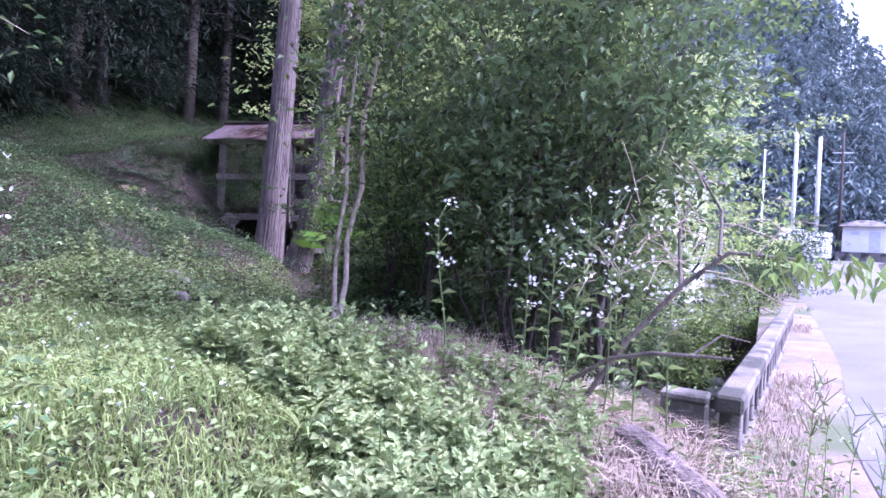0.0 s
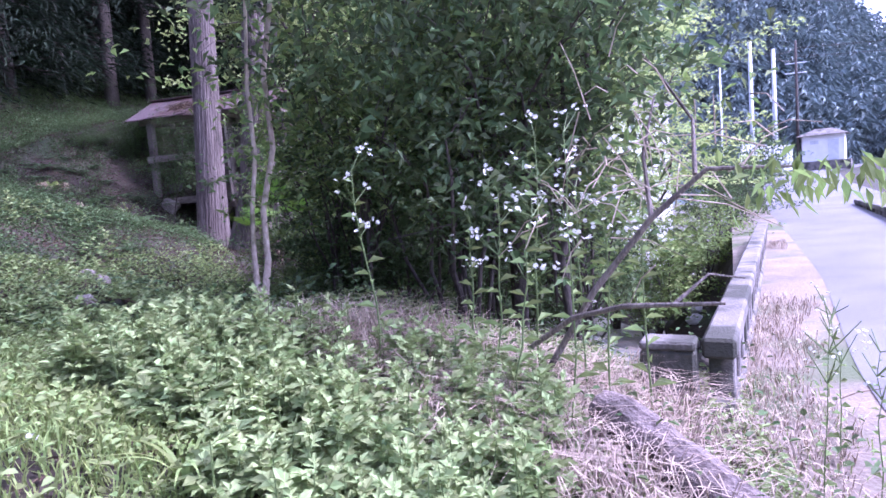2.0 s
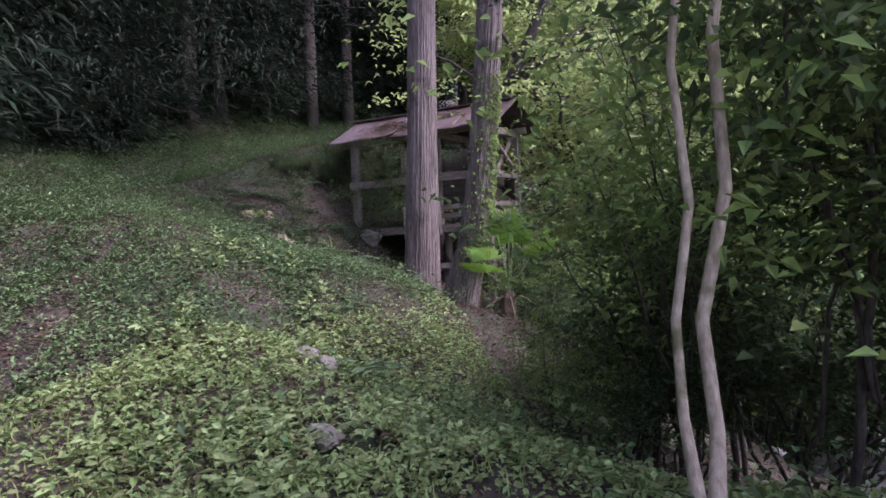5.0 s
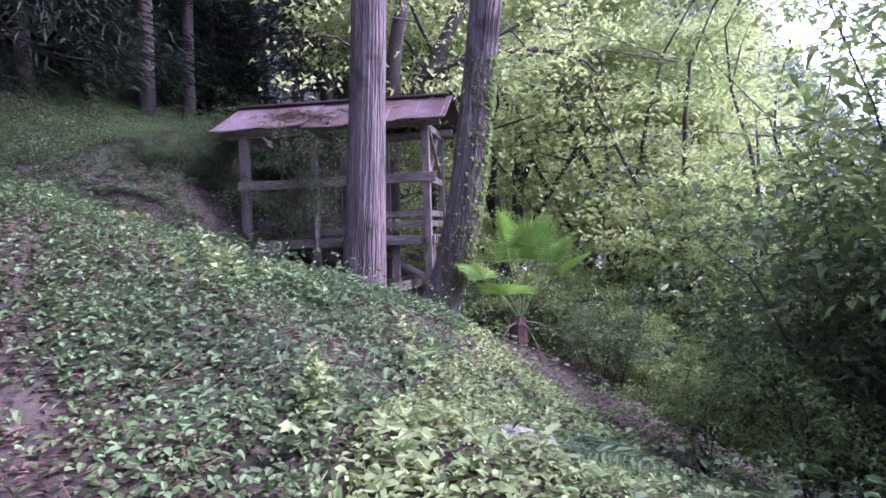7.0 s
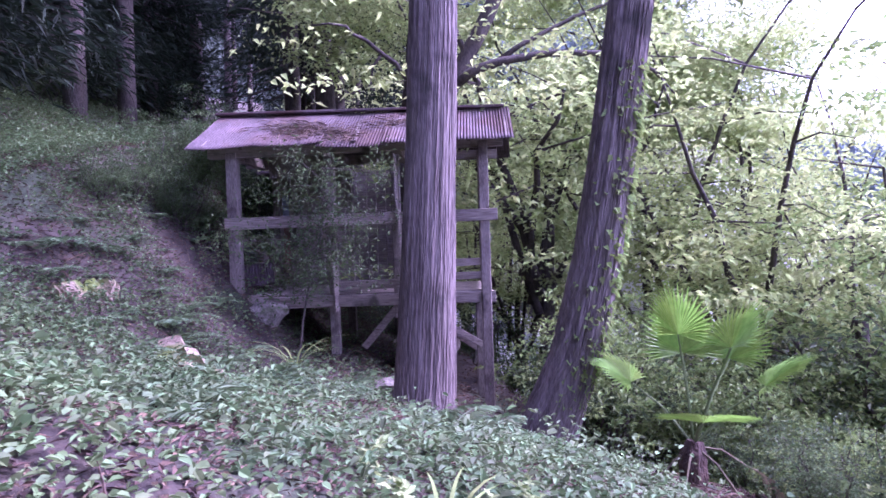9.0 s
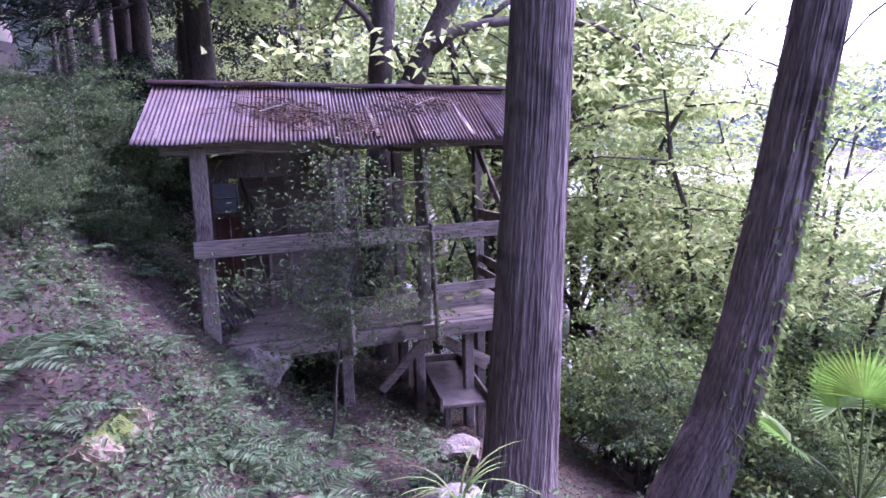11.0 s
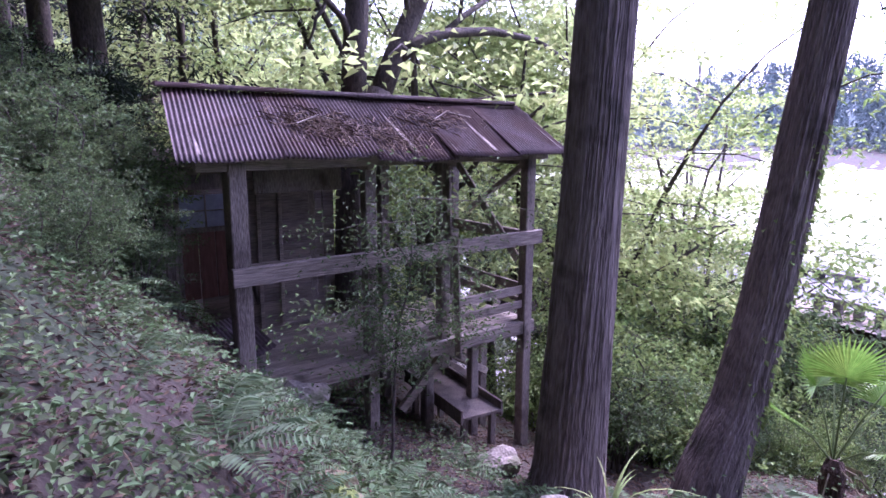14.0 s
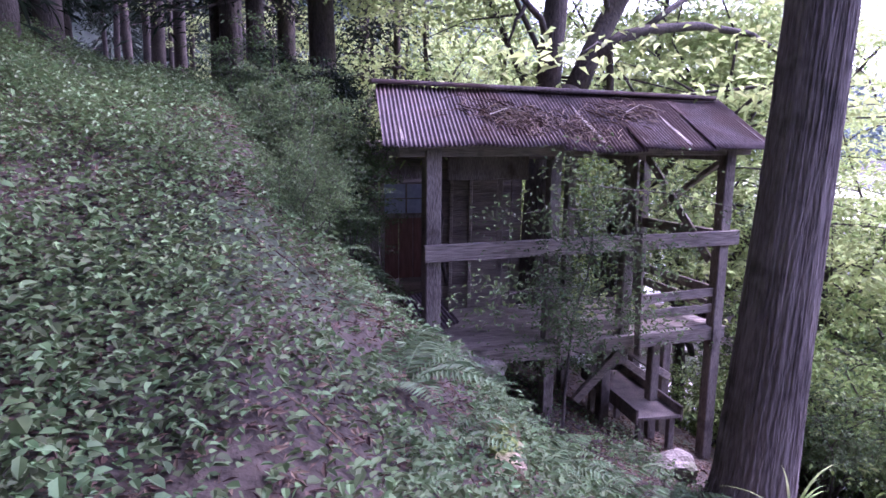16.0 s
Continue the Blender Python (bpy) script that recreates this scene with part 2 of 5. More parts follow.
def tube(points, radii, sides=8, rough=0.0, seed=0):
    """A tapered round limb along points; returns verts, faces."""
    g = np.random.default_rng(seed)
    P = np.array(points, float)
    n = len(P)
    T = unit(np.gradient(P, axis=0))
    ref = np.array([0.31, 0.95, 0.05])
    A = unit(np.cross(T, ref))
    B = np.cross(T, A)
    an = np.arange(sides) * 2 * np.pi / sides
    wob = 1 + g.normal(0, rough, (1, sides)) + g.normal(0, rough * 0.4, (n, sides))
    R = np.asarray(radii, float)[:, None] * wob
    V = P[:, None] + A[:, None] * (np.cos(an) * R)[..., None] + B[:, None] * (np.sin(an) * R)[..., None]
    F = []
    for i in range(n - 1):
        for j in range(sides):
            k = (j + 1) % sides
            F.append([i * sides + j, i * sides + k, (i + 1) * sides + k, (i + 1) * sides + j])
    F.append([(n - 1) * sides + j for j in range(sides)])
    F.append([j for j in range(sides)][::-1])
    return V.reshape(-1, 3), F


def joined(chunks):
    V, F, o = [], [], 0
    for v, f in chunks:
        V.append(np.asarray(v))
        F += [[i + o for i in q] for q in (f if isinstance(f, list) else f.tolist())]
        o += len(v)
    return np.concatenate(V), F

# ---- lie of the land ----
TRAIL = np.array([(16, -20, -2.1), (11.2, -14, -1.95), (9.1, -11.4, -1.45), (5.6, -10.6, -1.4), (3.5, -8.6, -0.86), (1.7, -6.9, 0.1),
                  (-0.6, -5.7, 0.58), (-1.8, -3.6, 1.0), (-1.95, 0.8, 2.25), (-2.3, 5, 2.85), (-3.6, 12, 3.5), (-8, 26, 5.2)], float)
ROAD = np.array([(13.6, -60, -2.0), (14.2, -16, -2.0), (14.7, -9, -2.0), (15.9, -4, -2.0), (18.2, 10, -1.7), (21.5, 26, -1.2), (26, 42, -0.6), (40, 62, 0.0), (90, 90, 2)], float)
STREAM = np.array([(40, -14, -4.6), (15, -4.5, -4.4), (10.5, 0.5, -4.3), (7.6, 5, -4.2), (6, 12, -4.0), (3, 30, -3.2), (-2, 60, -1)], float)


def along(line, X, Y):
    """Distance to a line, signed (right positive), its height there and how far along it."""
    best = np.full(X.shape, 1e9)
    side, Z, S = np.zeros(X.shape), np.zeros(X.shape), np.zeros(X.shape)
    for i in range(len(line) - 1):
        p, q = line[i], line[i + 1]
        d = q[:2] - p[:2]
        u = np.clip(((X - p[0]) * d[0] + (Y - p[1]) * d[1]) / (d @ d), 0, 1)
        ex, ey = X - p[0] - u * d[0], Y - p[1] - u * d[1]
        r = np.hypot(ex, ey)
        near = r < best
        best = np.where(near, r, best)
        side = np.where(near, np.sign(ex * d[1] - ey * d[0]), side)
        Z = np.where(near, p[2] + u * (q[2] - p[2]), Z)
        S = np.where(near, i + u, S)
    return best * np.where(side == 0, 1, side), Z, S


def smooth(a, b, x):
    t = np.clip((x - a) / (b - a), 0, 1)
    return t * t * (3 - 2 * t)


def lumps(X, Y):
    return (0.06 * np.sin(1.7 * X + 0.6 * Y) * np.sin(1.3 * Y - 0.4 * X + 1) + 0.035 * np.sin(4.1 * X + 2) * np.sin(3.7 * Y)
            + 0.02 * np.sin(9.3 * X - 4 * Y) * np.sin(8.1 * Y + 3 * X))


def height(X, Y):
    X, Y = np.asarray(X, float), np.asarray(Y, float)
    d, z0, s = along(TRAIL, X, Y)
    shelf = np.interp(s, [0, 2, 3, 4, 5, 6, 7, 11], [3.0, 3.2, 2.6, 1.4, 0.7, 0.25, 0.22, 0.25])
    fall = np.interp(s, [0, 3, 5, 6.5, 8, 9, 11], [0.35, 0.4, 0.36, 0.36, 0.5, 0.5, 0.4])
    drop = np.maximum(d - shelf, 0)
    late = smooth(4.0, 5.0, s)
    steep = np.clip(d - 3.3, 0, 2.0)
    first = np.interp(s, [5, 6, 6.6, 7, 7.4, 8, 9, 11], [0.32, 0.36, 0.5, 0.68, 0.88, 1.2, 1.05, 0.6])
    hollow = first * np.minimum(drop, 2.6) + 0.4 * steep + 0.42 * np.maximum(d - 5.3, 0)
    z = z0 - (drop * fall + 0.1 * smooth(0, 1, drop)) * (1 - late) - hollow * late
    bank = np.maximum(-d - np.interp(s, [0, 2, 4, 6, 11], [2.2, 2.0, 1.4, 1.1, 1.0]), 0)
    z = z + np.minimum(bank, 9) * np.interp(s, [0, 1, 2, 4, 6, 11], [0.02, 0.1, 0.3, 0.42, 0.45, 0.5]) + np.maximum(bank - 9, 0) * 0.3
    z = np.minimum(z, 14 + 0 * z) + lumps(X, Y)
    r, zr, _ = along(ROAD, X, Y)
    far = smooth(2.3, 6.0, np.abs(r) - np.where(r > 0, 260, 0))
    z = zr - 0.06 + (z - zr + 0.06) * far
    q, zs, _ = along(STREAM, X, Y)
    away = np.maximum(np.abs(q) - 1.8, 0)
    bed = zs + 0.62 * away + 1.2 * np.maximum(away - 3.0, 0) + 0.5 * lumps(X, Y) * 3
    bed = bed + 12 * smooth(-3.3, -2.9, r)
    return np.where(bed < z, bed, z)


def axis(lo, hi, step, out):
    mid = np.arange(lo, hi + 1e-6, step)
    ends = np.cumsum(step * 1.3 ** np.arange(1, 28))
    ends = ends[ends < out]
    return np.concatenate([lo - ends[::-1], mid, hi + ends])


gx, gy = axis(-12, 22, 0.28, 420), axis(-18, 16, 0.28, 420)
GX, GY = np.meshgrid(gx, gy)
GZ = height(GX, GY)
nx, ny = len(gx), len(gy)
idx = np.arange(nx * ny).reshape(ny, nx)
gf = np.stack([idx[:-1, :-1], idx[:-1, 1:], idx[1:, 1:], idx[1:, :-1]], -1).reshape(-1, 4)
ground = linked("ground", mesh_of("ground", np.stack([GX, GY, GZ], -1).reshape(-1, 3), gf, True), SOIL)
tagged(ground, "sloping forest floor of dark soil and leaf litter", "ground", kind="structure")


def on(x, y):
    return float(height(np.array([x]), np.array([y]))[0])


def ribbon(name, line, half, lift, mat, cuts=14):
    pts = []
    for i in range(len(line) - 1):
        for k in range(cuts):
            pts.append(line[i] + (line[i + 1] - line[i]) * k / cuts)
    pts = np.array(pts + [line[-1]])
    for _ in range(6):
        pts[1:-1] = (pts[:-2] + 2 * pts[1:-1] + pts[2:]) / 4
    t = unit(np.gradient(pts[:, :2], axis=0))
    nrm = np.stack([t[:, 1], -t[:, 0]], 1)
    w = np.linspace(-half, half, 7)
    V = np.concatenate([pts[:, None, :2] + nrm[:, None] * w[None, :, None], np.broadcast_to(pts[:, None, 2:] + lift, (len(pts), 7, 1)) - (np.abs(w) / half)[None, :, None] ** 2 * 0.05], -1)
    ii = np.arange(len(pts) * 7).reshape(-1, 7)
    f = np.stack([ii[:-1, :-1], ii[:-1, 1:], ii[1:, 1:], ii[1:, :-1]], -1).reshape(-1, 4)
    return linked(name, mesh_of(name, V.reshape(-1, 3), f, True), mat)


road = tagged(ribbon("road", ROAD, 2.0, 0.03, ASPHALT), "pale worn asphalt lane across a bridge", "road", kind="structure")
verge = tagged(ribbon("verge", ROAD[:5] - np.array([2.35, 0, 0.02]), 0.8, 0.0, VERGE), "dusty gravel verge between road and parapet", "verge", kind="structure")
yard_line = np.array([(21, -40, -2.0), (21.5, -10, -2.0), (23, 0, -1.95), (27, 14, -1.6), (33, 30, -1.0)], float)
yard = tagged(ribbon("pavement", yard_line, 6.0, 0.02, GRAVEL), "wide pale gravel yard beside the road", "yard", kind="structure")
bed = tagged(ribbon("riverbed", STREAM, 2.3, 0.1, RIVERBED), "pale dry gravel bed of the stream", "riverbed", kind="structure")
meadow_line = np.array([(48, -45, -1.85), (48, -10, -1.8), (50, 14, -1.25), (54, 40, -0.4)], float)
meadow = tagged(ribbon("meadow", meadow_line, 20.0, 0.14, MEADOW), "pale dry meadow between the yard and the far hill", "meadow", kind="structure")
for v in meadow.data.vertices:
    v.co.z = on(v.co.x, v.co.y) + 0.05
stream = tagged(ribbon("water", STREAM, 0.8, 0.17, WATER), "shallow clear stream over pale stones", "water", kind="structure")

# ---- open timber shed on stilts ----
shed = thing("timber_shed", (0, 0, 0), "open weathered timber shed on stilts under a rusted corrugated roof", "shed")


def beam(name, p, q, w, h, mat=TIMBERX, parent=None, label=""):
    bm = bmesh.new()
    strut_bm(bm, p, q, w, h)
    return part(name, bm, mat, parent or shed, label)


def post(x, y, z0, z1, w=0.12, lean=(0.0, 0.0), parent=None):
    bm = bmesh.new()
    strut_bm(bm, (x - lean[0], y - lean[1], z0), (x + lean[0], y + lean[1], z1), w, w, 0.01)
    return part("post", bm, TIMBER, parent or shed)


BACK = 1.45
post(0.02, 0, on(0, 0) - 0.3, 1.93, 0.15)
post(2.2, 0.05, -0.35, 1.98, 0.12)
post(3.38, 0, on(3.38, 0) - 0.3, 1.98, 0.13)
post(1.32, 0.08, on(1.32, 0) - 0.3, 2.0, 0.12)
for x in (0.42, 1.3, 2.3, 3.4):
    post(x, BACK, on(x, BACK) - 0.4, 2.0, 0.12)
post(2.2, 0.35, on(2.2, 0.35) - 0.3, -0.1, 0.12)
post(3.3, 0.7, on(3.3, 0.7) - 0.3, -0.1, 0.12)
post(2.75, 0.2, on(2.75, 0.2) - 0.3, -0.1, 0.11)
beam("rail", (-0.08, -0.09, 0.98), (3.55, -0.06, 1.0), 0.07, 0.16, label="heavy squared front rail")
beam("eaves_beam", (-0.3, 0, 1.93), (3.65, 0, 1.97), 0.1, 0.14)
beam("eaves_beam", (-0.3, BACK, 1.95), (3.65, BACK, 1.98), 0.1, 0.14)
for x in (0.0, 1.3, 2.25, 3.38):
    beam("tie_beam", (x, -0.05, 1.9), (x, BACK + 0.05, 1.92), 0.1, 0.13)
beam("ridge_beam", (-0.35, 0.67, 2.46), (3.7, 0.67, 2.47), 0.09, 0.1)
beam("sill_beam", (0.0, -0.02, -0.1), (3.5, 0, -0.09), 0.1, 0.15)
beam("sill_beam", (0.0, BACK, -0.1), (3.5, BACK, -0.09), 0.1, 0.15)
for y in (0.5, 0.95):
    beam("joist", (0.0, y, -0.11), (3.45, y, -0.1), 0.08, 0.12)
# upright laths nailed to the front
beam("lath", (2.2, -0.035, 1.85), (2.22, -0.04, 1.1), 0.1, 0.03)
beam("lath", (2.24, -0.12, 1.1), (2.29, -0.12, -0.22), 0.1, 0.03)
beam("lath", (1.36, -0.06, 0.42), (1.38, -0.07, -0.24), 0.1, 0.035)
# low boards along the front and the far end
for z in (0.38, 0.2):
    beam("slat", (3.36, 0.02, z), (3.4, BACK, z + 0.02), 0.03, 0.11)
    beam("slat", (2.28, -0.02, z - 0.02), (3.36, -0.01, z), 0.03, 0.1)
beam("slat", (1.36, 0.03, 0.1), (2.25, 0.0, 0.12), 0.03, 0.12)
beam("rail", (3.4, 0, 1.0), (3.4, BACK, 1.0), 0.06, 0.13)
beam("brace", (3.36, BACK - 0.05, 1.9), (3.34, 0.1, 0.72), 0.03, 0.11)
beam("brace", (3.42, 0.1, 1.85), (3.42, BACK - 0.3, 1.2), 0.06, 0.06)
beam("brace", (1.7, 0.12, -0.75), (2.18, 0.02, -0.2), 0.07, 0.09)
beam("brace", (2.3, 0.4, -0.2), (3.32, 0.62, -0.85), 0.06, 0.09)
beam("brace", (2.3, 0.95, -0.3), (3.3, 1.0, -1.0), 0.06, 0.09)
# floor planks
for i in range(12):
    y = 0.04 + i * 0.118
    bm = bmesh.new()
    box_bm(bm, (0.1, y, -0.03), (3.44, y + 0.11, 0.0), 0.004)
    part("floor_plank", bm, TIMBERX, shed)
# lapped boards of the back wall
for i in range(17):
    z = 0.1 + i * 0.108
    bm = bmesh.new()
    strut_bm(bm, (0.45, BACK - 0.09, z), (1.26, BACK - 0.09, z + rng.normal(0, 0.003)), 0.02, 0.118, 0.003)
    part("wall_board", bm, BOARDS, shed)
for x in (0.66, 0.9):
    beam("batten", (x, BACK - 0.12, 0.05), (x + 0.01, BACK - 0.12, 1.9), 0.03, 0.045)
beam("batten", (0.45, BACK - 0.13, 0.75), (1.26, BACK - 0.13, 0.76), 0.03, 0.07)
chunks = [tube([(0.4, BACK - 0.2, 1.9), (0.42, BACK - 0.2, 1.5), (0.52, BACK - 0.2, 1.15), (0.5, BACK - 0.2, 0.8), (0.6, BACK - 0.2, 0.35)], [0.03, 0.028, 0.03, 0.025, 0.02], 7, 0.08)]
linked("crooked_pole", mesh_of("crooked_pole", *joined(chunks), True), DARKBARK, shed)
# sagging dark sheet under the eaves
bm = bmesh.new()
box_bm(bm, (0.35, 0.5, 1.62), (1.25, 0.53, 1.95), 0.004)
part("hanging_board", bm, TIMBER, shed)


def corrugated(u0, u1, skew, y0, z0, y1, z1, pitch=0.04, depth=0.011, rows=10, sag=0.03, seed=1):
    """A sheet of corrugated iron from the eaves (y0, z0) to the ridge (y1, z1), with thickness."""
    g = np.random.default_rng(seed)
    nu = int((u1 - u0) / pitch * 6)
    u = np.linspace(u0, u1, nu)
    w = np.cos(np.arange(nu) * 2 * np.pi / 6) * depth
    run = np.hypot(y1 - y0, z1 - z0)
    nz, ny_ = abs(y1 - y0) / run, -(z1 - z0) / run * np.sign(y1 - y0)
    V = []
    for k in range(rows + 1):
        f = k / rows
        bend = -sag * np.sin(np.pi * (u - u0) / (u1 - u0)) * (1 - 0.4 * f) + 0.008 * np.sin(u * 5 + f * 3 + seed)
        V.append(np.stack([u + skew * f, y0 + (y1 - y0) * f + ny_ * w, z0 + (z1 - z0) * f + nz * w + bend], 1))
    top = np.array(V)
    low = top - np.array([0, ny_, nz]) * 0.004
    A = np.concatenate([top.reshape(-1, 3), low.reshape(-1, 3)])
    i = np.arange((rows + 1) * nu).reshape(rows + 1, nu)
    q = np.stack([i[:-1, :-1], i[:-1, 1:], i[1:, 1:], i[1:, :-1]], -1).reshape(-1, 4)
    o = (rows + 1) * nu
    rim = [[i[0, k + 1], i[0, k], i[0, k] + o, i[0, k + 1] + o] for k in range(nu - 1)]
    return A, [list(map(int, f)) for f in np.concatenate([q, q[:, ::-1] + o, np.array(rim)])]


roof_edges = [(-0.5, 0.42), (0.36, 1.28), (1.22, 2.14), (2.08, 3.0), (2.94, 3.78)]
for k, (a, b) in enumerate(roof_edges):
    low = (0.0, 0.01, -0.035, -0.015, 0.0)[k]
    A, f = corrugated(a, b, 0.14 - 0.03 * k, -0.3, 1.97 + low + 0.004 * (k % 2), 0.67, 2.56 - 0.006 * k + 0.004 * (k % 2), sag=0.012, seed=k)
    linked("roof_sheet", mesh_of("roof_sheet", A, f, True), RUST, shed)
    A, f = corrugated(max(a + 0.1, 0.12), b + 0.1, -0.1 if k else -0.36, 1.75, 1.95 + 0.004 * (k % 2), 0.68, 2.55, sag=0.012, seed=k + 9)
    linked("roof_sheet", mesh_of("roof_sheet", A, [q[::-1] for q in f], True), RUST, shed)
bm = bmesh.new()
strut_bm(bm, (-0.42, 0.66, 2.59), (3.72, 0.66, 2.56), 0.16, 0.025)
strut_bm(bm, (-0.42, 0.6, 2.575), (3.72, 0.6, 2.545), 0.05, 0.03)
part("ridge_cap", bm, RUST, shed, "rusty folded ridge cap")
for i in range(9):
    x = -0.3 + i * 0.5
    beam("rafter", (x, -0.2, 1.98), (x, 0.67, 2.48), 0.05, 0.07, TIMBER)

# sliding door at the back
door = thing("sliding_door", (0.0, 2.1, 0.28), "old sliding door with two sky-tinted panes over red-brown boards", "door", turn=0.0)
for n, a, b, m in (("stile", (0, 0, 0), (0.05, 0.035, 1.27), TIMBER), ("stile", (0.62, 0, 0), (0.67, 0.035, 1.27), TIMBER),
                   ("rail", (0.05, 0.002, 1.44), (0.62, 0.033, 1.27), TIMBER), ("rail", (0.05, 0.002, 0.78), (0.62, 0.033, 0.84), TIMBER),
                   ("muntin", (0.325, 0.004, 0.84), (0.345, 0.03, 1.21), TIMBER), ("muntin", (0.05, 0.006, 1.02), (0.62, 0.028, 1.035), TIMBER),
                   ("pane", (0.05, 0.014, 0.84), (0.325, 0.02, 1.21), GLASSY), ("pane", (0.345, 0.014, 0.84), (0.62, 0.02, 1.21), GLASSY),
                   ("panel", (0.05, 0.008, 0.0), (0.23, 0.028, 0.78), REDWOOD), ("panel", (0.24, 0.008, 0.0), (0.42, 0.028, 0.78), REDWOOD),
                   ("panel", (0.43, 0.008, 0.0), (0.62, 0.028, 0.78), REDWOOD)):
    bm = bmesh.new()
    box_bm(bm, a, b, 0.003)
    part(n, bm, m, door)
# lean-to behind the door
lean = thing("lean_to", (0, 0, 0), "dark lean-to with a sagging roof and board wall", "shed")
bm = bmesh.new()
strut_bm(bm, (-0.3, 2.35, 1.86), (0.95, 2.35, 1.9), 0.9, 0.05)
part("roof", bm, RUST, lean)
for k in range(8):
    bm = bmesh.new()
    box_bm(bm, (0.69 + k * 0.16, 2.14, -0.3), (0.84 + k * 0.16, 2.17, 1.85), 0.004)
    part("wall_board", bm, BOARDS, lean)
bm = bmesh.new()
box_bm(bm, (-0.12, 2.12, on(-0.1, 2.1) - 0.2), (-0.02, 2.2, 1.85), 0.01)
part("post", bm, TIMBER, lean)
bm = bmesh.new()
box_bm(bm, (-0.02, 2.11, 1.56), (0.7, 2.17, 1.86), 0.006)
part("lintel_board", bm, BOARDS, lean)
bm = bmesh.new()
box_bm(bm, (0.45, 2.9, -0.3), (2.0, 2.96, 1.84), 0.006)
part("back_wall", bm, BOARDS, lean)

# ---- trees ----
def stem_curve(p, q, n=12, wander=0.05, seed=0, bow=(0, 0, 0)):
    g = np.random.default_rng(seed)
    p, q = np.array(p, float), np.array(q, float)
    t = np.linspace(0, 1, n)[:, None]
    w = np.cumsum(g.normal(0, wander, (n, 3)), 0) * np.array([1, 1, 0.2])
    w -= t * w[-1]
    return p + (q - p) * t + w + np.array(bow) * (4 * t * (1 - t))


def barked(points, radii, sides, ridges, depth, seed):
    """A trunk with long raised strips of bark."""
    g = np.random.default_rng(seed)
    P = np.array(points, float)
    fine = np.linspace(0, len(P) - 1, len(P) * 9)
    P2 = np.stack([np.interp(fine, np.arange(len(P)), P[:, k]) for k in range(3)], 1)
    r = np.interp(fine, np.arange(len(P)), radii)
    an = np.arange(sides) * 2 * np.pi / sides
    strip = np.sin(an * ridges + g.uniform(0, 6, 1)) * 0.2 + np.convolve(g.normal(0, 0.8, sides + 2), [0.3, 0.5, 0.3], 'valid')
    R = np.zeros((len(P2), sides))
    drift = np.zeros(sides)
    for i in range(len(P2)):
        drift = drift * 0.72 + g.normal(0, 0.62, sides)
        R[i] = r[i] + depth * np.tanh(strip + drift)
    a = an[None] + np.linspace(0, 0.3, len(P2))[:, None]
    V = np.stack([P2[:, :1] + np.cos(a) * R, P2[:, 1:2] + np.sin(a) * R, np.broadcast_to(P2[:, 2:], R.shape)], -1)
    i = np.arange(R.size).reshape(R.shape)
    j = np.roll(i, -1, 1)
    F = np.stack([i[:-1], j[:-1], j[1:], i[1:]], -1).reshape(-1, 4)
    return V.reshape(-1, 3), [list(map(int, q)) for q in F]


def needle_sprays(centres, out, size, per, seed):
    """Hanging cedar sprays: leaf strips round each centre, pointing out and down."""
    g = np.random.default_rng(seed)
    n = len(centres) * per
    C = np.repeat(centres, per, 0) + g.normal(0, size * 0.55, (n, 3)) * np.array([1, 1, 0.7])
    D = np.repeat(out, per, 0) + g.normal(0, 0.55, (n, 3)) + np.array([0, 0, -0.35])
    return leaf_cloud(C, D, size * g.uniform(0.3, 0.6, n), size * g.uniform(0.05, 0.11, n), 0.2, 0.15)


def cedar_mesh(h, r, base, spread, per, seed):
    g = np.random.default_rng(seed)
    pts = stem_curve((0, 0, -0.6), (g.normal(0, 0.2), g.normal(0, 0.2), h), 10, 0.03, seed)
    trunk = tube(pts, np.linspace(r, r * 0.25, 10), 9, 0.06, seed)
    n = int(46 * (h - base) / 10 * spread)
    z = base + (h - base) * g.uniform(0, 1, n) ** 1.15
    a = g.uniform(0, 2 * np.pi, n)
    reach = spread * (1 - 0.8 * (z - base) / (h - base)) * g.uniform(0.35, 1.1, n)
    o = np.stack([np.cos(a), np.sin(a), 0 * a], 1)
    C = o * reach[:, None] + np.stack([0 * z, 0 * z, z - reach * 0.25], 1)
    boughs = [tube([(0, 0, z[i]), C[i] * [0.6, 0.6, 1] + [0, 0, 0.1], C[i]], [0.03, 0.02, 0.008], 4) for i in range(0, n, 2)]
    return joined([trunk]), joined(boughs), needle_sprays(C, o, 0.6, per, seed)


CEDARS = []
for k, (h, r, base, spread, per) in enumerate([(15, 0.2, 3.0, 2.2, 38), (17, 0.24, 4.6, 2.0, 32), (12, 0.16, 0.7, 2.3, 80), (14, 0.15, 6.0, 1.6, 32)]):
    t, b, c = cedar_mesh(h, r, base, spread, per, 40 + k)
    e = thing("cedar_tree", (0, 0, -80), "dark cedar with drooping boughs on the wooded slope", "tree", "cedars of the slope")
    linked("trunk", mesh_of("trunk", *t, True), DARKBARK, e)
    tagged(linked("bough_wood", mesh_of("bough_wood", *b), DARKBARK, e), kind="stuff")
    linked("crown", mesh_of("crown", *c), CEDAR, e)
    CEDARS.append(e)


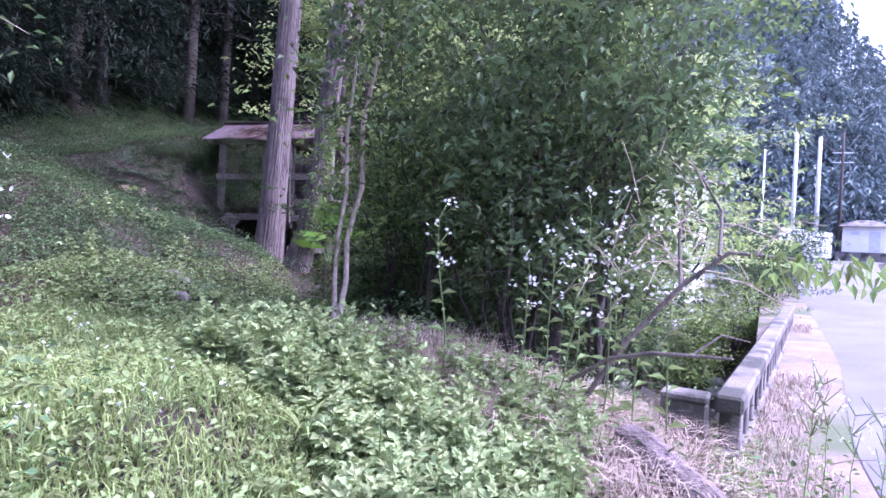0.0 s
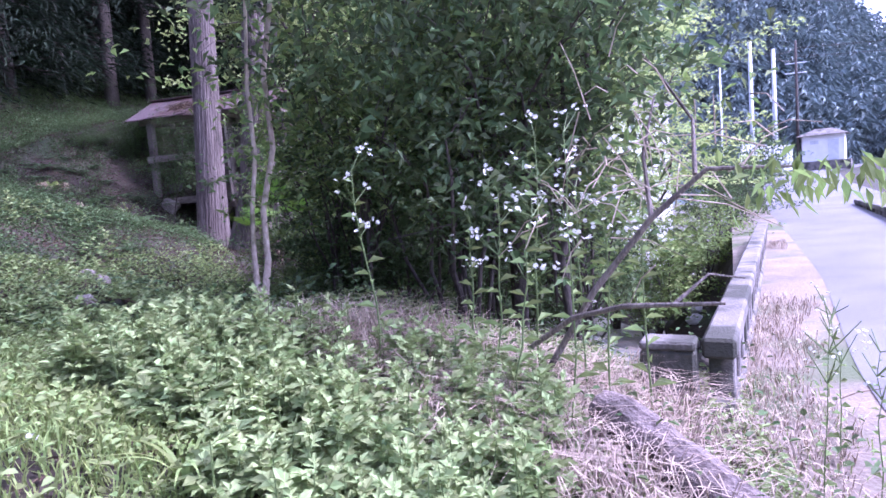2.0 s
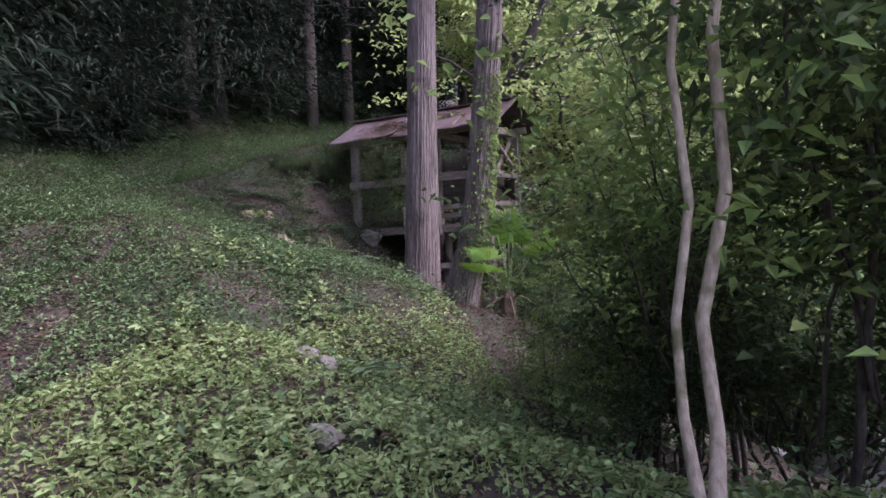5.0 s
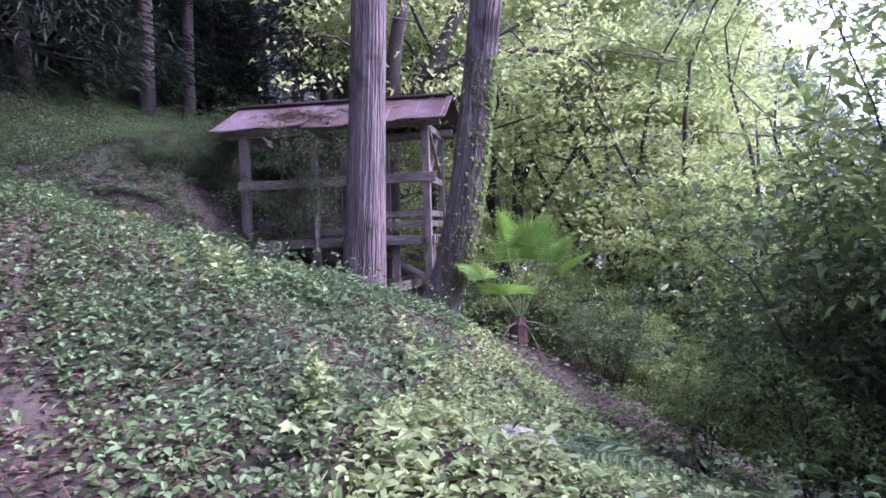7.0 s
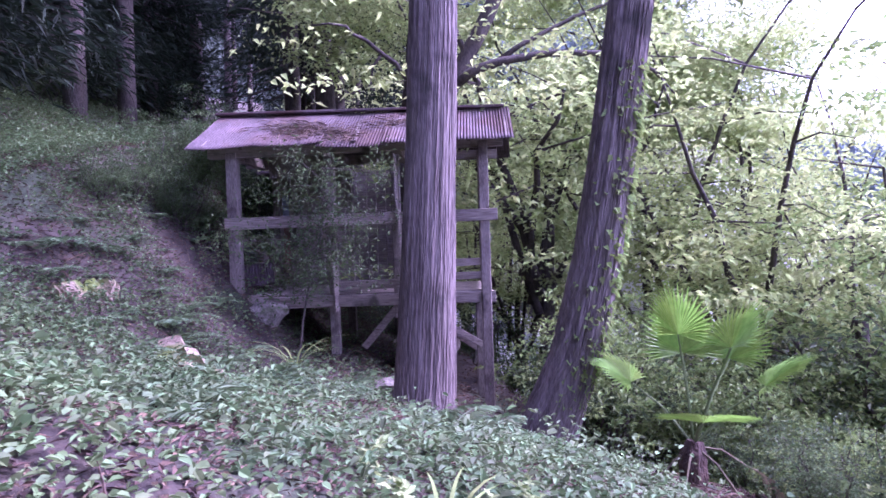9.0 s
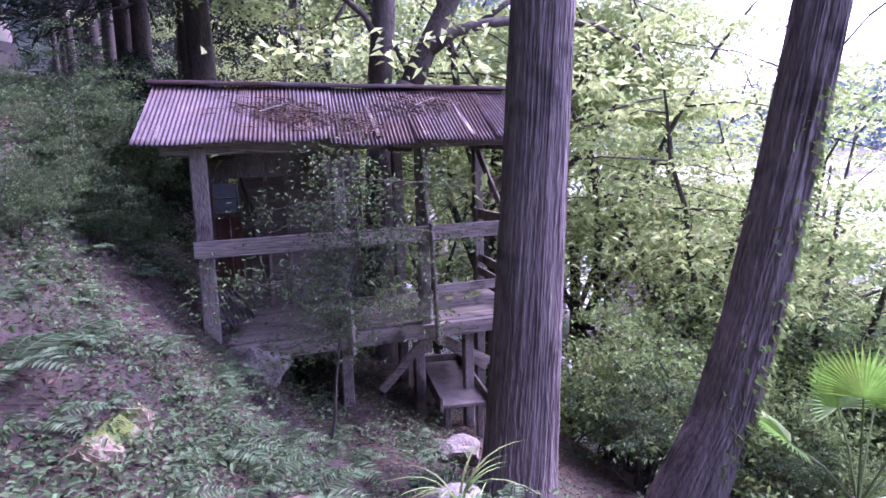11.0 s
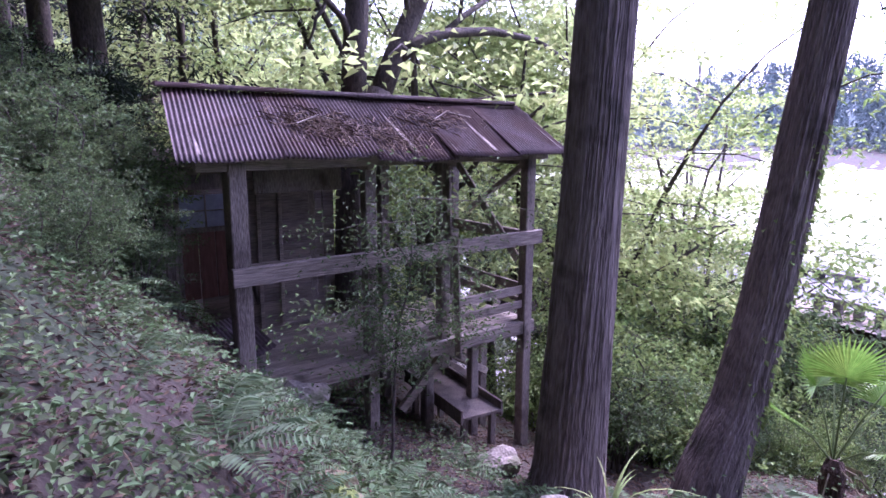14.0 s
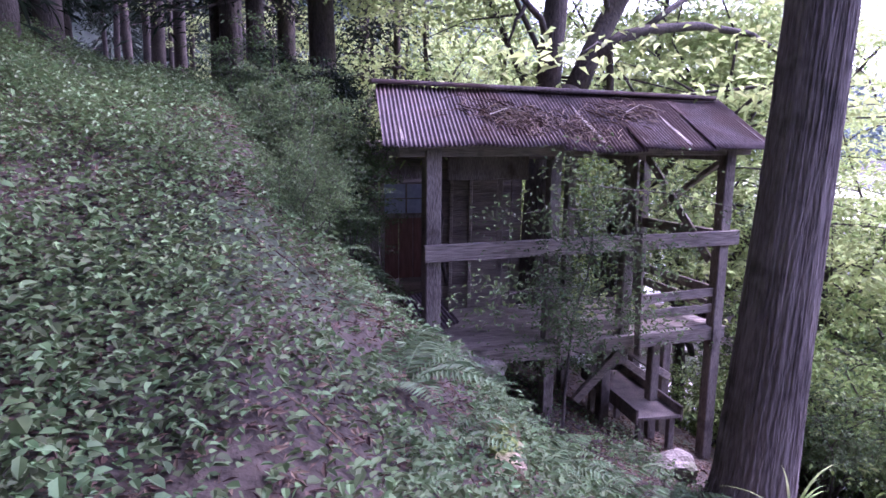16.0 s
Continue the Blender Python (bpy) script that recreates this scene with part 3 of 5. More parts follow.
def plants(kinds, spots, lo, hi, seed):
    g = np.random.default_rng(seed)
    for i, (x, y) in enumerate(spots):
        k = kinds[i % len(kinds)]
        ob = copy_thing(k, Matrix.Identity(4))
        s = g.uniform(lo, hi)
        ob.location = (x, y, on(x, y) - 0.05)
        ob.rotation_euler = (0, 0, g.uniform(0, 6.28))
        ob.scale = (s, s, s)


def scatter(n, box, test, gap, seed):
    g = np.random.default_rng(seed)
    out = []
    for _ in range(n * 40):
        x, y = g.uniform(box[0], box[1]), g.uniform(box[2], box[3])
        if all((x - a) ** 2 + (y - b) ** 2 > gap * gap for a, b in out) and test(x, y):
            out.append((x, y))
        if len(out) >= n:
            break
    return out


def trail_side(x, y):
    return float(along(TRAIL, np.array([x]), np.array([y]))[0][0])


def road_side(x, y):
    return float(along(ROAD, np.array([x]), np.array([y]))[0][0])


def stream_side(x, y):
    return abs(float(along(STREAM, np.array([x]), np.array([y]))[0][0]))


g = np.random.default_rng(60)
t, b, c = cedar_mesh(6.5, 0.1, 0.15, 1.9, 90, 47)
low_cedar = thing("cedar_tree", (0, 0, -80), "young cedar with dark boughs sweeping to the ground", "tree", "young cedars of the slope")
linked("trunk", mesh_of("trunk", *t, True), DARKBARK, low_cedar)
tagged(linked("bough_wood", mesh_of("bough_wood", *b), DARKBARK, low_cedar), kind="stuff")
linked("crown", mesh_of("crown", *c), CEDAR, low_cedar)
skirt = scatter(46, (-9, 8.5, -16, 14), lambda x, y: -5.2 < trail_side(x, y) < -3.5 and (y > -13 or x < 6), 1.15, 61)
plants([low_cedar], skirt, 0.75, 1.15, 62)
edge = scatter(58, (-14, 9, -16, 20), lambda x, y: -6.8 < trail_side(x, y) < -3.0 and (y > -11.4 or x < 4), 1.3, 3)
plants([CEDARS[2], CEDARS[2], CEDARS[0]], edge, 0.8, 1.1, 4)
deep = scatter(95, (-30, 8, -18, 38), lambda x, y: -24 < trail_side(x, y) < -6.0, 2.0, 5)
plants([CEDARS[0], CEDARS[1], CEDARS[3], CEDARS[1]], deep, 0.85, 1.25, 6)
shade = scatter(16, (-6, 6.5, -12, 4), lambda x, y: -4.4 < trail_side(x, y) < -2.9, 1.5, 7)
plants([CEDARS[1], CEDARS[0]], shade, 1.0, 1.3, 8)
over = scatter(12, (-5, 7, -12.5, 4), lambda x, y: -3.7 < trail_side(x, y) < -2.9, 1.3, 19)
plants([low_cedar], over, 0.65, 0.85, 20)
crest = scatter(12, (-8, 1.5, 3, 13), lambda x, y: -3.6 < trail_side(x, y) < -1.7 or 1.3 < trail_side(x, y) < 2.6 and y > 5.5, 1.5, 17)
plants([CEDARS[1], CEDARS[0]], crest, 0.9, 1.2, 18)
north = scatter(26, (-9, 3, 9, 42), lambda x, y: 1.5 < trail_side(x, y) < 9 and stream_side(x, y) > 3.0, 2.0, 15)
plants([CEDARS[3], CEDARS[1]], north, 0.9, 1.2, 16)


def broad_mesh(h, r, base, spread, leaves, size, seed, fork=5, flat=0.6):
    """A spreading tree: forked limbs, twigs and leaves in layered clumps."""
    g = np.random.default_rng(seed)
    top = np.array([g.normal(0, 0.25), g.normal(0, 0.25), base + (h - base) * 0.35])
    wood = [tube(stem_curve((0, 0, -0.5), top, 8, 0.04, seed), np.linspace(r, r * 0.6, 8), 9, 0.06, seed)]
    tips = []
    for k in range(fork):
        a = 2 * np.pi * (k + g.uniform(0, 0.7)) / fork
        reach = spread * g.uniform(0.55, 1.0)
        q = np.array([np.cos(a) * reach, np.sin(a) * reach, base + (h - base) * g.uniform(0.3, 0.95)])
        p = np.array([0, 0, base * g.uniform(0.6, 1.0)]) + top * 0.2 * [1, 1, 0]
        c = stem_curve(p, q, 7, 0.1, seed * 7 + k, (0, 0, 0.35))
        wood.append(tube(c, np.linspace(r * 0.5, r * 0.1, 7), 6, 0.05, k))
        for j in range(7):
            s = c[2 + j % 5]
            e = s + g.normal(0, 1, 3) * np.array([0.4, 0.4, 0.25]) * spread
            wood.append(tube([s, (s + e) / 2 + [0, 0, 0.1], e], [r * 0.13, r * 0.08, r * 0.03], 4))
            tips += [e, (s + e) / 2]
    tips = np.array(tips)
    m = len(tips) * 3
    C = np.repeat(tips, 3, 0) + g.normal(0, 0.22 * spread, (m, 3)) * np.array([1, 1, 0.55])
    C = C[C[:, 2] > base * 0.6]
    n = leaves
    ci = g.integers(0, len(C), n)
    P = C[ci] + g.normal(0, 1, (n, 3)) * np.array([1, 1, 0.24 * flat / 0.6]) * spread * 0.11
    D = g.normal(0, 1, (n, 3)) * np.array([1, 1, 0.35])
    return joined(wood), leaf_cloud(P, D, size * g.uniform(0.6, 1.2, n), size * 0.5 * g.uniform(0.7, 1.2, n), 0.3, 0.15)


def broad_kind(label, leafmat, args, barkmat=DARKBARK, group="broadleaf trees by the stream"):
    w, c = broad_mesh(*args)
    e = thing("tree", (0, 0, -80), label, "tree", group)
    linked("trunk", mesh_of("trunk", *w, True), barkmat, e)
    linked("crown", mesh_of("crown", *c), leafmat, e)
    return e


CANOPY = broad_kind("tall dark evergreen tree over the thicket", EVERGREEN, (8.5, 0.11, 3.2, 2.3, 6000, 0.13, 64, 6, 0.5), group="evergreens over the thicket")
YOUNG = [broad_kind("young yellow-green broadleaf tree by the stream", BRIGHT, (6.5, 0.1, 1.6, 2.3, 8500, 0.12, 61)),
         broad_kind("spreading yellow-green maple over the stream", BRIGHT, (8.5, 0.14, 2.2, 3.0, 10000, 0.125, 62, 6, 0.4)),
         broad_kind("mid-green broadleaf tree by the stream", BROAD, (7.5, 0.12, 1.2, 2.4, 8500, 0.12, 63))]
THIN = broad_kind("thin understorey tree with light green leaves", BROAD, (4.4, 0.03, 0.9, 1.3, 1500, 0.11, 75, 6), group="understorey trees")
BUSH = [broad_kind("leafy evergreen bush on the bank", EVERGREEN, (2.4, 0.035, 0.1, 0.95, 5200, 0.075, 71, 7), group="bushes of the bank"),
        broad_kind("bright green bush on the bank", BROAD, (1.9, 0.03, 0.05, 0.85, 4200, 0.07, 72, 7), group="bushes of the bank"),
        broad_kind("thin dark understorey tree with glossy leaves", EVERGREEN, (4.8, 0.04, 1.3, 1.35, 2300, 0.125, 73, 6), group="understorey trees")]

far = scatter(36, (0, 17, 3.6, 30), lambda x, y: stream_side(x, y) > 2.2 and not (y < 13 and abs((x - 3.5) / (y + 8.6) - 0.31) < 0.07) and trail_side(x, y) > 5.6 and road_side(x, y) < -6.5 - 0.12 * max(y, 0), 2.1, 21)
plants([YOUNG[1], YOUNG[0], YOUNG[2]], far, 0.95, 1.5, 22)
thick = scatter(10, (7.6, 12.2, -8.4, -4.3), lambda x, y: road_side(x, y) < -4.2 and (11.2 - x) < 0.36 * (y + 13.9) and trail_side(x, y) > 2.6, 0.85, 23)
plants([THIN, BUSH[2], THIN, BUSH[0], THIN, THIN], thick, 0.85, 1.2, 24)
plants([BUSH[1], BUSH[0]], [(13.2, 2.6), (14.0, 5.2), (12.6, 4.4), (14.9, 8.0), (12.0, 1.8), (15.6, 11.0)], 1.1, 1.5, 39)
plants([BUSH[2], THIN], [(9.9, -6.3), (10.6, -7.1)], 1.1, 1.4, 34)
plants([YOUNG[1], YOUNG[2]], [(10.9, 2.9), (9.1, 0.9), (7.9, 2.6)], 0.9, 1.1, 36)
plants([BUSH[1]], [(6.5, 0.2), (7.4, 0.7), (6.9, -0.6)], 1.0, 1.3, 43)
plants([BUSH[2], THIN, BUSH[2]], [(7.6, -5.6), (8.1, -6.6), (7.9, -4.6)], 0.75, 0.95, 35)
plants([CANOPY], [(10.1, -6.3)], 0.9, 0.95, 40)
low = scatter(12, (2.6, 12, -5, 7), lambda x, y: y > -0.6 and x < 8.5 and trail_side(x, y) > 5.4 and (x > 4.2 or y > 2.6) and road_side(x, y) < -3 and (x - 5.3) ** 2 + (y + 2.2) ** 2 > 1.4, 1.0, 25)
plants([BUSH[0], BUSH[1]], low, 0.6, 1.0, 26)
plants([BUSH[1]], [(4.9, -0.3), (5.7, 0.5), (5.3, 0.9)], 1.1, 1.35, 27)
plants([BUSH[0]], [(7.4, 1.9), (8.4, 1.9), (6.4, 2.2)], 1.2, 1.6, 28)
plants([BUSH[0]], [(-1.2, 1.7), (-0.75, 2.5), (-1.3, 2.9), (-0.5, 3.3), (-1.2, 3.9), (-1.6, 5.0), (-0.6, 4.6), (-1.0, 1.0), (-0.85, 0.5)], 0.45, 0.75, 30)
plants([BUSH[0]], [(-1.15, -0.35), (-1.05, 0.25), (-0.75, 0.05), (-1.3, 0.9), (-0.6, 0.6), (-1.2, -1.0)], 0.24, 0.36, 41)
plants([BUSH[0]], [(8.6, -1.1), (9.4, -0.3), (9.0, 0.9), (10.2, 0.4)], 1.35, 1.7, 42)
plants([low_cedar], [(-0.9, 3.6), (-0.2, 4.4), (-1.1, 5.6), (-0.55, 2.6)], 0.26, 0.4, 29)
plants([YOUNG[1]], [(6.9, 4.4)], 1.1, 1.2, 33)
plants([BUSH[1], BUSH[0], BUSH[1]], [(6.5, -2.4), (6.2, -1.6), (7.2, -2.6), (7.0, -1.6), (6.1, -3.2), (7.8, -1.9)], 0.5, 0.7, 37)
plants([BUSH[1], BUSH[0]], [(7.0, -6.2), (7.4, -5.3), (6.8, -4.6), (7.9, -5.9)], 0.55, 0.75, 38)
bank = scatter(30, (-9, 6, -10, 16), lambda x, y: -4.6 < trail_side(x, y) < -2.6, 0.9, 31)
plants([BUSH[0]], bank, 0.3, 0.55, 32)

# the two cedars beside the shed
t1 = thing("cedar_tree", (2.72, -1.45, 0), "tall straight cedar with stringy red-brown bark beside the shed", "tree")
pts = [(-0.2, 0, on(2.72, -1.45) - 0.4), (-0.1, 0, -0.9), (-0.03, 0, 0.3), (0.04, 0.0, 1.6), (0.12, 0, 3.2), (0.26, 0, 6), (0.5, 0, 12)]
linked("trunk", mesh_of("trunk", *barked(pts, [0.42, 0.34, 0.3, 0.275, 0.26, 0.24, 0.16], 150, 44, 0.008, 3)), BARK, t1)
t2 = thing("cedar_tree", (4.4, -2.35, 0), "leaning ivy-covered cedar rooted in the bank", "tree")
pts = [(-0.75, 0.2, on(3.8, -2.2) - 0.5), (-0.52, 0.15, -1.1), (-0.25, 0.08, -0.4), (-0.05, 0.03, 0.5), (0.12, -0.03, 1.6), (0.35, -0.12, 3.3), (0.75, -0.25, 6), (1.5, -0.4, 12)]
linked("trunk", mesh_of("trunk", *barked(pts, [0.36, 0.3, 0.25, 0.225, 0.21, 0.195, 0.18, 0.13], 120, 36, 0.011, 4)), BARK, t2)
for tree, off in ((t1, (0.5, 0, 0)), (t2, (1.5, -0.4, 0))):
    g = np.random.default_rng(5)
    n = 46
    a, z = g.uniform(0, 6.28, n), g.uniform(6.5, 12.5, n)
    o = np.stack([np.cos(a), np.sin(a), 0 * a], 1)
    C = o * (2.4 * (1 - (z - 6.5) / 8) * g.uniform(0.3, 1.3, n))[:, None] + np.stack([0 * z + off[0], 0 * z + off[1], z], 1)
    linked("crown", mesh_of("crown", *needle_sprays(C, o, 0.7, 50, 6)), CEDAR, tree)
# a low bough of the leaning cedar
g = np.random.default_rng(15)
bough = np.array([(0.4, -0.15, 3.5), (0.8, -0.6, 3.6), (1.1, -1.0, 3.35)])
linked("bough", mesh_of("bough", *tube(bough, [0.03, 0.02, 0.008], 6)), DARKBARK, t2)
C = np.array([(0.75, -0.75, 3.3), (0.95, -0.9, 3.15), (1.1, -1.05, 3.1), (0.85, -0.6, 3.4), (1.25, -1.0, 3.2)])
linked("bough_foliage", mesh_of("bough_foliage", *needle_sprays(C, C * [1, 1, 0], 0.3, 70, 16)), CEDAR, t2)
# double-stemmed tree behind the shed
db = thing("tree", (2.1, 2.1, on(2.1, 2.1)), "dark double-stemmed maple leaning over the shed roof", "tree")
b0 = on(2.1, 2.1)
chunks = [tube(stem_curve((0, 0, -0.4), (0.17, 0, 2.7 - b0), 7, 0.02, 1), np.linspace(0.24, 0.17, 7), 10, 0.05, 1),
          tube(stem_curve((0.17, 0, 2.65 - b0), (1.2, 0.4, 9 - b0), 10, 0.03, 5, (-0.12, 0, 0)), np.linspace(0.17, 0.1, 10), 10, 0.05, 5),
          tube(stem_curve((0.1, 0, 1.5 - b0), (0.56, 0, 2.75 - b0), 6, 0.01, 2), np.linspace(0.17, 0.15, 6), 10, 0.05, 2),
          tube(stem_curve((0.56, 0, 2.7 - b0), (2.9, 0.3, 7.2 - b0), 10, 0.03, 6), np.linspace(0.15, 0.07, 10), 10, 0.05, 6),
          tube([(0.9, 0, 3.2 - b0), (1.25, 0, 3.45 - b0), (1.7, 0, 3.58 - b0), (2.5, 0, 3.68 - b0), (3.45, 0, 3.64 - b0), (4.2, 0, 3.34 - b0), (4.6, 0.05, 2.9 - b0)], [0.09, 0.08, 0.07, 0.06, 0.045, 0.03, 0.012], 8, 0.05, 3),
          tube(stem_curve((1.6, 0, 3.56 - b0), (4.9, 0.5, 4.9 - b0), 8, 0.05, 7, (0, 0, 0.25)), np.linspace(0.05, 0.012, 8), 7, 0.05, 7),
          tube(stem_curve((0.2, 0.05, 3.3 - b0), (-1.3, -0.6, 4.1 - b0), 8, 0.06, 4, (0, 0, 0.3)), np.linspace(0.05, 0.012, 8), 7, 0.05, 4),
          tube(stem_curve((-0.2, -0.1, 3.75 - b0), (-0.5, -0.15, 3.2 - b0), 6, 0.03, 8), np.linspace(0.03, 0.012, 6), 6, 0.05, 8)]
linked("trunk", mesh_of("trunk", *joined(chunks), True), DARKBARK, db)
g = np.random.default_rng(8)
n = 100000
cl = np.stack([g.uniform(-2.4, 8.6, 240), g.uniform(1.2, 5, 240), g.uniform(4.5, 9, 240) - b0], 1)
cl[:64] = np.stack([g.uniform(3.4, 7.6, 64), g.uniform(1.0, 4.0, 64), g.uniform(2.3, 4.6, 64) - b0], 1)
P = cl[g.integers(0, 240, n)] + g.normal(0, 1, (n, 3)) * np.array([0.45, 0.45, 0.1])
linked("crown", mesh_of("crown", *leaf_cloud(P, g.normal(0, 1, (n, 3)) * [1, 1, 0.3], 0.1 * g.uniform(0.6, 1.2, n), 0.055 * g.uniform(0.7, 1.2, n))), BRIGHT, db)
# pale double stem at the thicket's edge
t0 = thing("small_tree", (8.5, -8.95, on(8.5, -8.95)), "small pale-barked tree forking close to the ground", "tree")
chunks = [tube([(0, 0, -0.3), (-0.02, 0.06, 0.2), (-0.09, 0.16, 0.55), (-0.12, 0.24, 0.9), (-0.06, 0.27, 1.35), (-0.12, 0.34, 1.9), (-0.05, 0.33, 2.6), (0.02, 0.4, 3.6)], [0.04, 0.03, 0.02, 0.019, 0.018, 0.017, 0.014, 0.01], 9, 0.05, 1),
          tube([(0.02, 0, -0.3), (0.02, 0.08, 0.22), (0.02, 0.18, 0.5), (-0.03, 0.26, 0.9), (0.06, 0.35, 1.4), (0.03, 0.36, 2.0), (0.12, 0.46, 2.7), (0.15, 0.5, 3.8)], [0.04, 0.034, 0.027, 0.025, 0.024, 0.022, 0.019, 0.013], 9, 0.05, 2)]
linked("trunk", mesh_of("trunk", *joined(chunks), True), PALEBARK, t0)
n = 7500
cl = np.stack([g.uniform(-0.1, 3.2, 130), g.uniform(-0.5, 1.8, 130), g.uniform(1.7, 4.6, 130)], 1)
P = cl[g.integers(0, 130, n)] + g.normal(0, 0.22, (n, 3))
linked("crown", mesh_of("crown", *leaf_cloud(P, g.normal(0, 1, (n, 3)) * [1, 1, 0.4] + [0, 0, -0.4], 0.1 * g.uniform(0.6, 1.2, n), 0.05 * g.uniform(0.7, 1.2, n))), EVERGREEN, t0)

# ---- ground cover ----
def field(n, box, weight, seed):
    """Random spots on the ground in a box, kept by weight."""
    g = np.random.default_rng(seed)
    x, y = g.uniform(box[0], box[1], n), g.uniform(box[2], box[3], n)
    d, _, s = along(TRAIL, x, y)
    r, _, _ = along(ROAD, x, y)
    q, _, _ = along(STREAM, x, y)
    patch = 0.5 + 0.5 * np.sin(2.3 * x + 1.1 * y) * np.sin(1.9 * y - 0.7 * x + 2) + 0.3 * np.sin(6 * x) * np.sin(5.3 * y)
    keep = g.uniform(0, 1, n) < weight(d, s, r, q, patch) * (r < -2.1) * (np.abs(q) > 1.9)
    x, y = x[keep], y[keep]
    return np.stack([x, y, height(x, y)], 1)


def grassy(d, s, r, q, patch):
    return np.where(s < 3.0, np.clip(1.25 - np.abs(d + 1.0) / 2.6, 0.05, 1), 0.1 * np.exp(-np.abs(d))) * np.clip(patch * 0.6 + 0.5, 0, 1)


P = field(300000, (4.5, 13.2, -16.5, -8.3), grassy, 31)
lawn = linked("grass", mesh_of("grass", *blades(P, rng.uniform(0.05, 0.17, len(P)), 0.008, 0.65)), GRASS)
tagged(lawn, "fresh green grass blades over the clearing", "grass", kind="stuff")


def leafy(d, s, r, q, patch):
    tread = np.clip((np.abs(d - 0.25 * smooth(5.0, 6.2, s)) - 0.02) * 5.0, np.where(s < 5, 0.55, 0.6), 1)
    bare = np.where((s > 5.2) & (d > 0.5), np.clip(1.0 - 0.22 * (d - 0.4), 0.3, 1) * np.clip(patch * 1.3 + 0.25, 0.4, 1), 1)
    return np.where(s < 2.6, np.clip(patch * 0.7 + 0.45, 0.1, 1), np.clip(patch * 1.25 + 0.2, 0.32, 1)) * tread * bare * np.where(d > 0, np.exp(-np.maximum(d - 4.0, 0) / 2.5), np.exp(-np.maximum(-d - 6, 0) / 4))


def leaf_stuff(name, P, top, lo, hi, mat, label, seed):
    g = np.random.default_rng(seed)
    n = len(P)
    P = P + np.stack([0 * P[:, 0], 0 * P[:, 0], top * g.uniform(0.08, 1, n) ** 1.5], 1)
    D = g.normal(0, 1, (n, 3)) * [1, 1, 0.25]
    L = g.uniform(lo, hi, n)
    ob = linked(name, mesh_of(name, *round_leaves(P, D, L, L * g.uniform(0.5, 0.8, n))), mat)
    return tagged(ob, label, "undergrowth", kind="stuff")


def beside_shed(P):
    """Leaves bare most of the trodden earth round the shed's uphill corner."""
    g = np.random.default_rng(len(P))
    return P[(np.hypot((P[:, 0] - 0.1) / 0.8, (P[:, 1] + 0.5) / 1.2) > g.uniform(0.75, 1.1, len(P))) | (g.uniform(0, 1, len(P)) < 0.3)]


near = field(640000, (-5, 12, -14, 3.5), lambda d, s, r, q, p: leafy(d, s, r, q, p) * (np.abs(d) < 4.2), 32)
# Weeds on the clearing side take the leaf colour with light mixed in.
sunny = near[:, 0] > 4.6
leaf_stuff("ground_plants", near[sunny], 0.13, 0.02, 0.06, SUNLEAF, "bright yellow-green weeds of the clearing, sunlight put into their colour", 3)
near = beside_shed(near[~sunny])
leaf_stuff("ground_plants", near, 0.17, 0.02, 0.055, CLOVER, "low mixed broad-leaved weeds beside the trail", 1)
tall = field(170000, (-9, 12.5, -15, 11), lambda d, s, r, q, p: leafy(d, s, r, q, p) * ((d < -0.35) & ((d > -3.6) | (s > 6.5)) | (d > 1.2) & (s < 5.6)) * np.where(d < 0, 1, np.clip(p, 0, 1) * 0.8), 34)
leaf_stuff("tall_plants", beside_shed(tall), 0.36, 0.03, 0.066, CLOVER, "knee-high leafy weeds over the slope", 2)


nettles = field(220000, (-9, 2.5, -9, 23), lambda d, s, r, q, p: ((d < 0.1) | ((d > 0.45) & (d < 2.4) & (p > 0.3))) * (d > -4) * np.clip(p * 0.8 + np.where(d < 0.1, 0.35, -0.1), 0, 1), 38)
leaf_stuff("nettles", beside_shed(nettles), 0.3, 0.025, 0.055, CLOVER, "dense nettles along the uphill side of the trail", 4)


def litter(d, s, r, q, patch):
    return np.where(s > 3.0, np.exp(-np.maximum(np.abs(d - 1.5) - 3, 0) / 3), 0.3) * 0.85


P = field(300000, (-5, 10.5, -12.5, 3), litter, 33)
P[:, 2] += rng.uniform(0.0, 0.025, len(P))
lit = linked("leaf_litter", mesh_of("leaf_litter", *leaf_cloud(P, rng.normal(0, 1, (len(P), 3)) * [1, 1, 0.12], rng.uniform(0.02, 0.08, len(P)), rng.uniform(0.005, 0.026, len(P)), 0.05)), LITTER)
tagged(lit, "fallen brown leaves and bark scraps", "leaf litter", kind="stuff")
# dead stalks and fallen twigs
P = field(1700, (-6, 12.5, -13, 5), litter, 35)
a = rng.uniform(0, 6.28, len(P))
L = rng.uniform(0.12, 0.5, len(P))
Q = P + np.stack([np.cos(a) * L, np.sin(a) * L, 0 * a], 1)
Q[:, 2] = height(Q[:, 0], Q[:, 1]) + rng.uniform(0.01, 0.09, len(P))
tw = [tube([p + [0, 0, 0.02], (p + q) / 2 + [0, 0, 0.03], q], [0.0045, 0.004, 0.002], 4) for p, q in zip(P, Q)]
tagged(linked("twigs", mesh_of("twigs", *joined(tw)), LITTER), "fallen dry twigs on the slope", "twigs", kind="stuff")
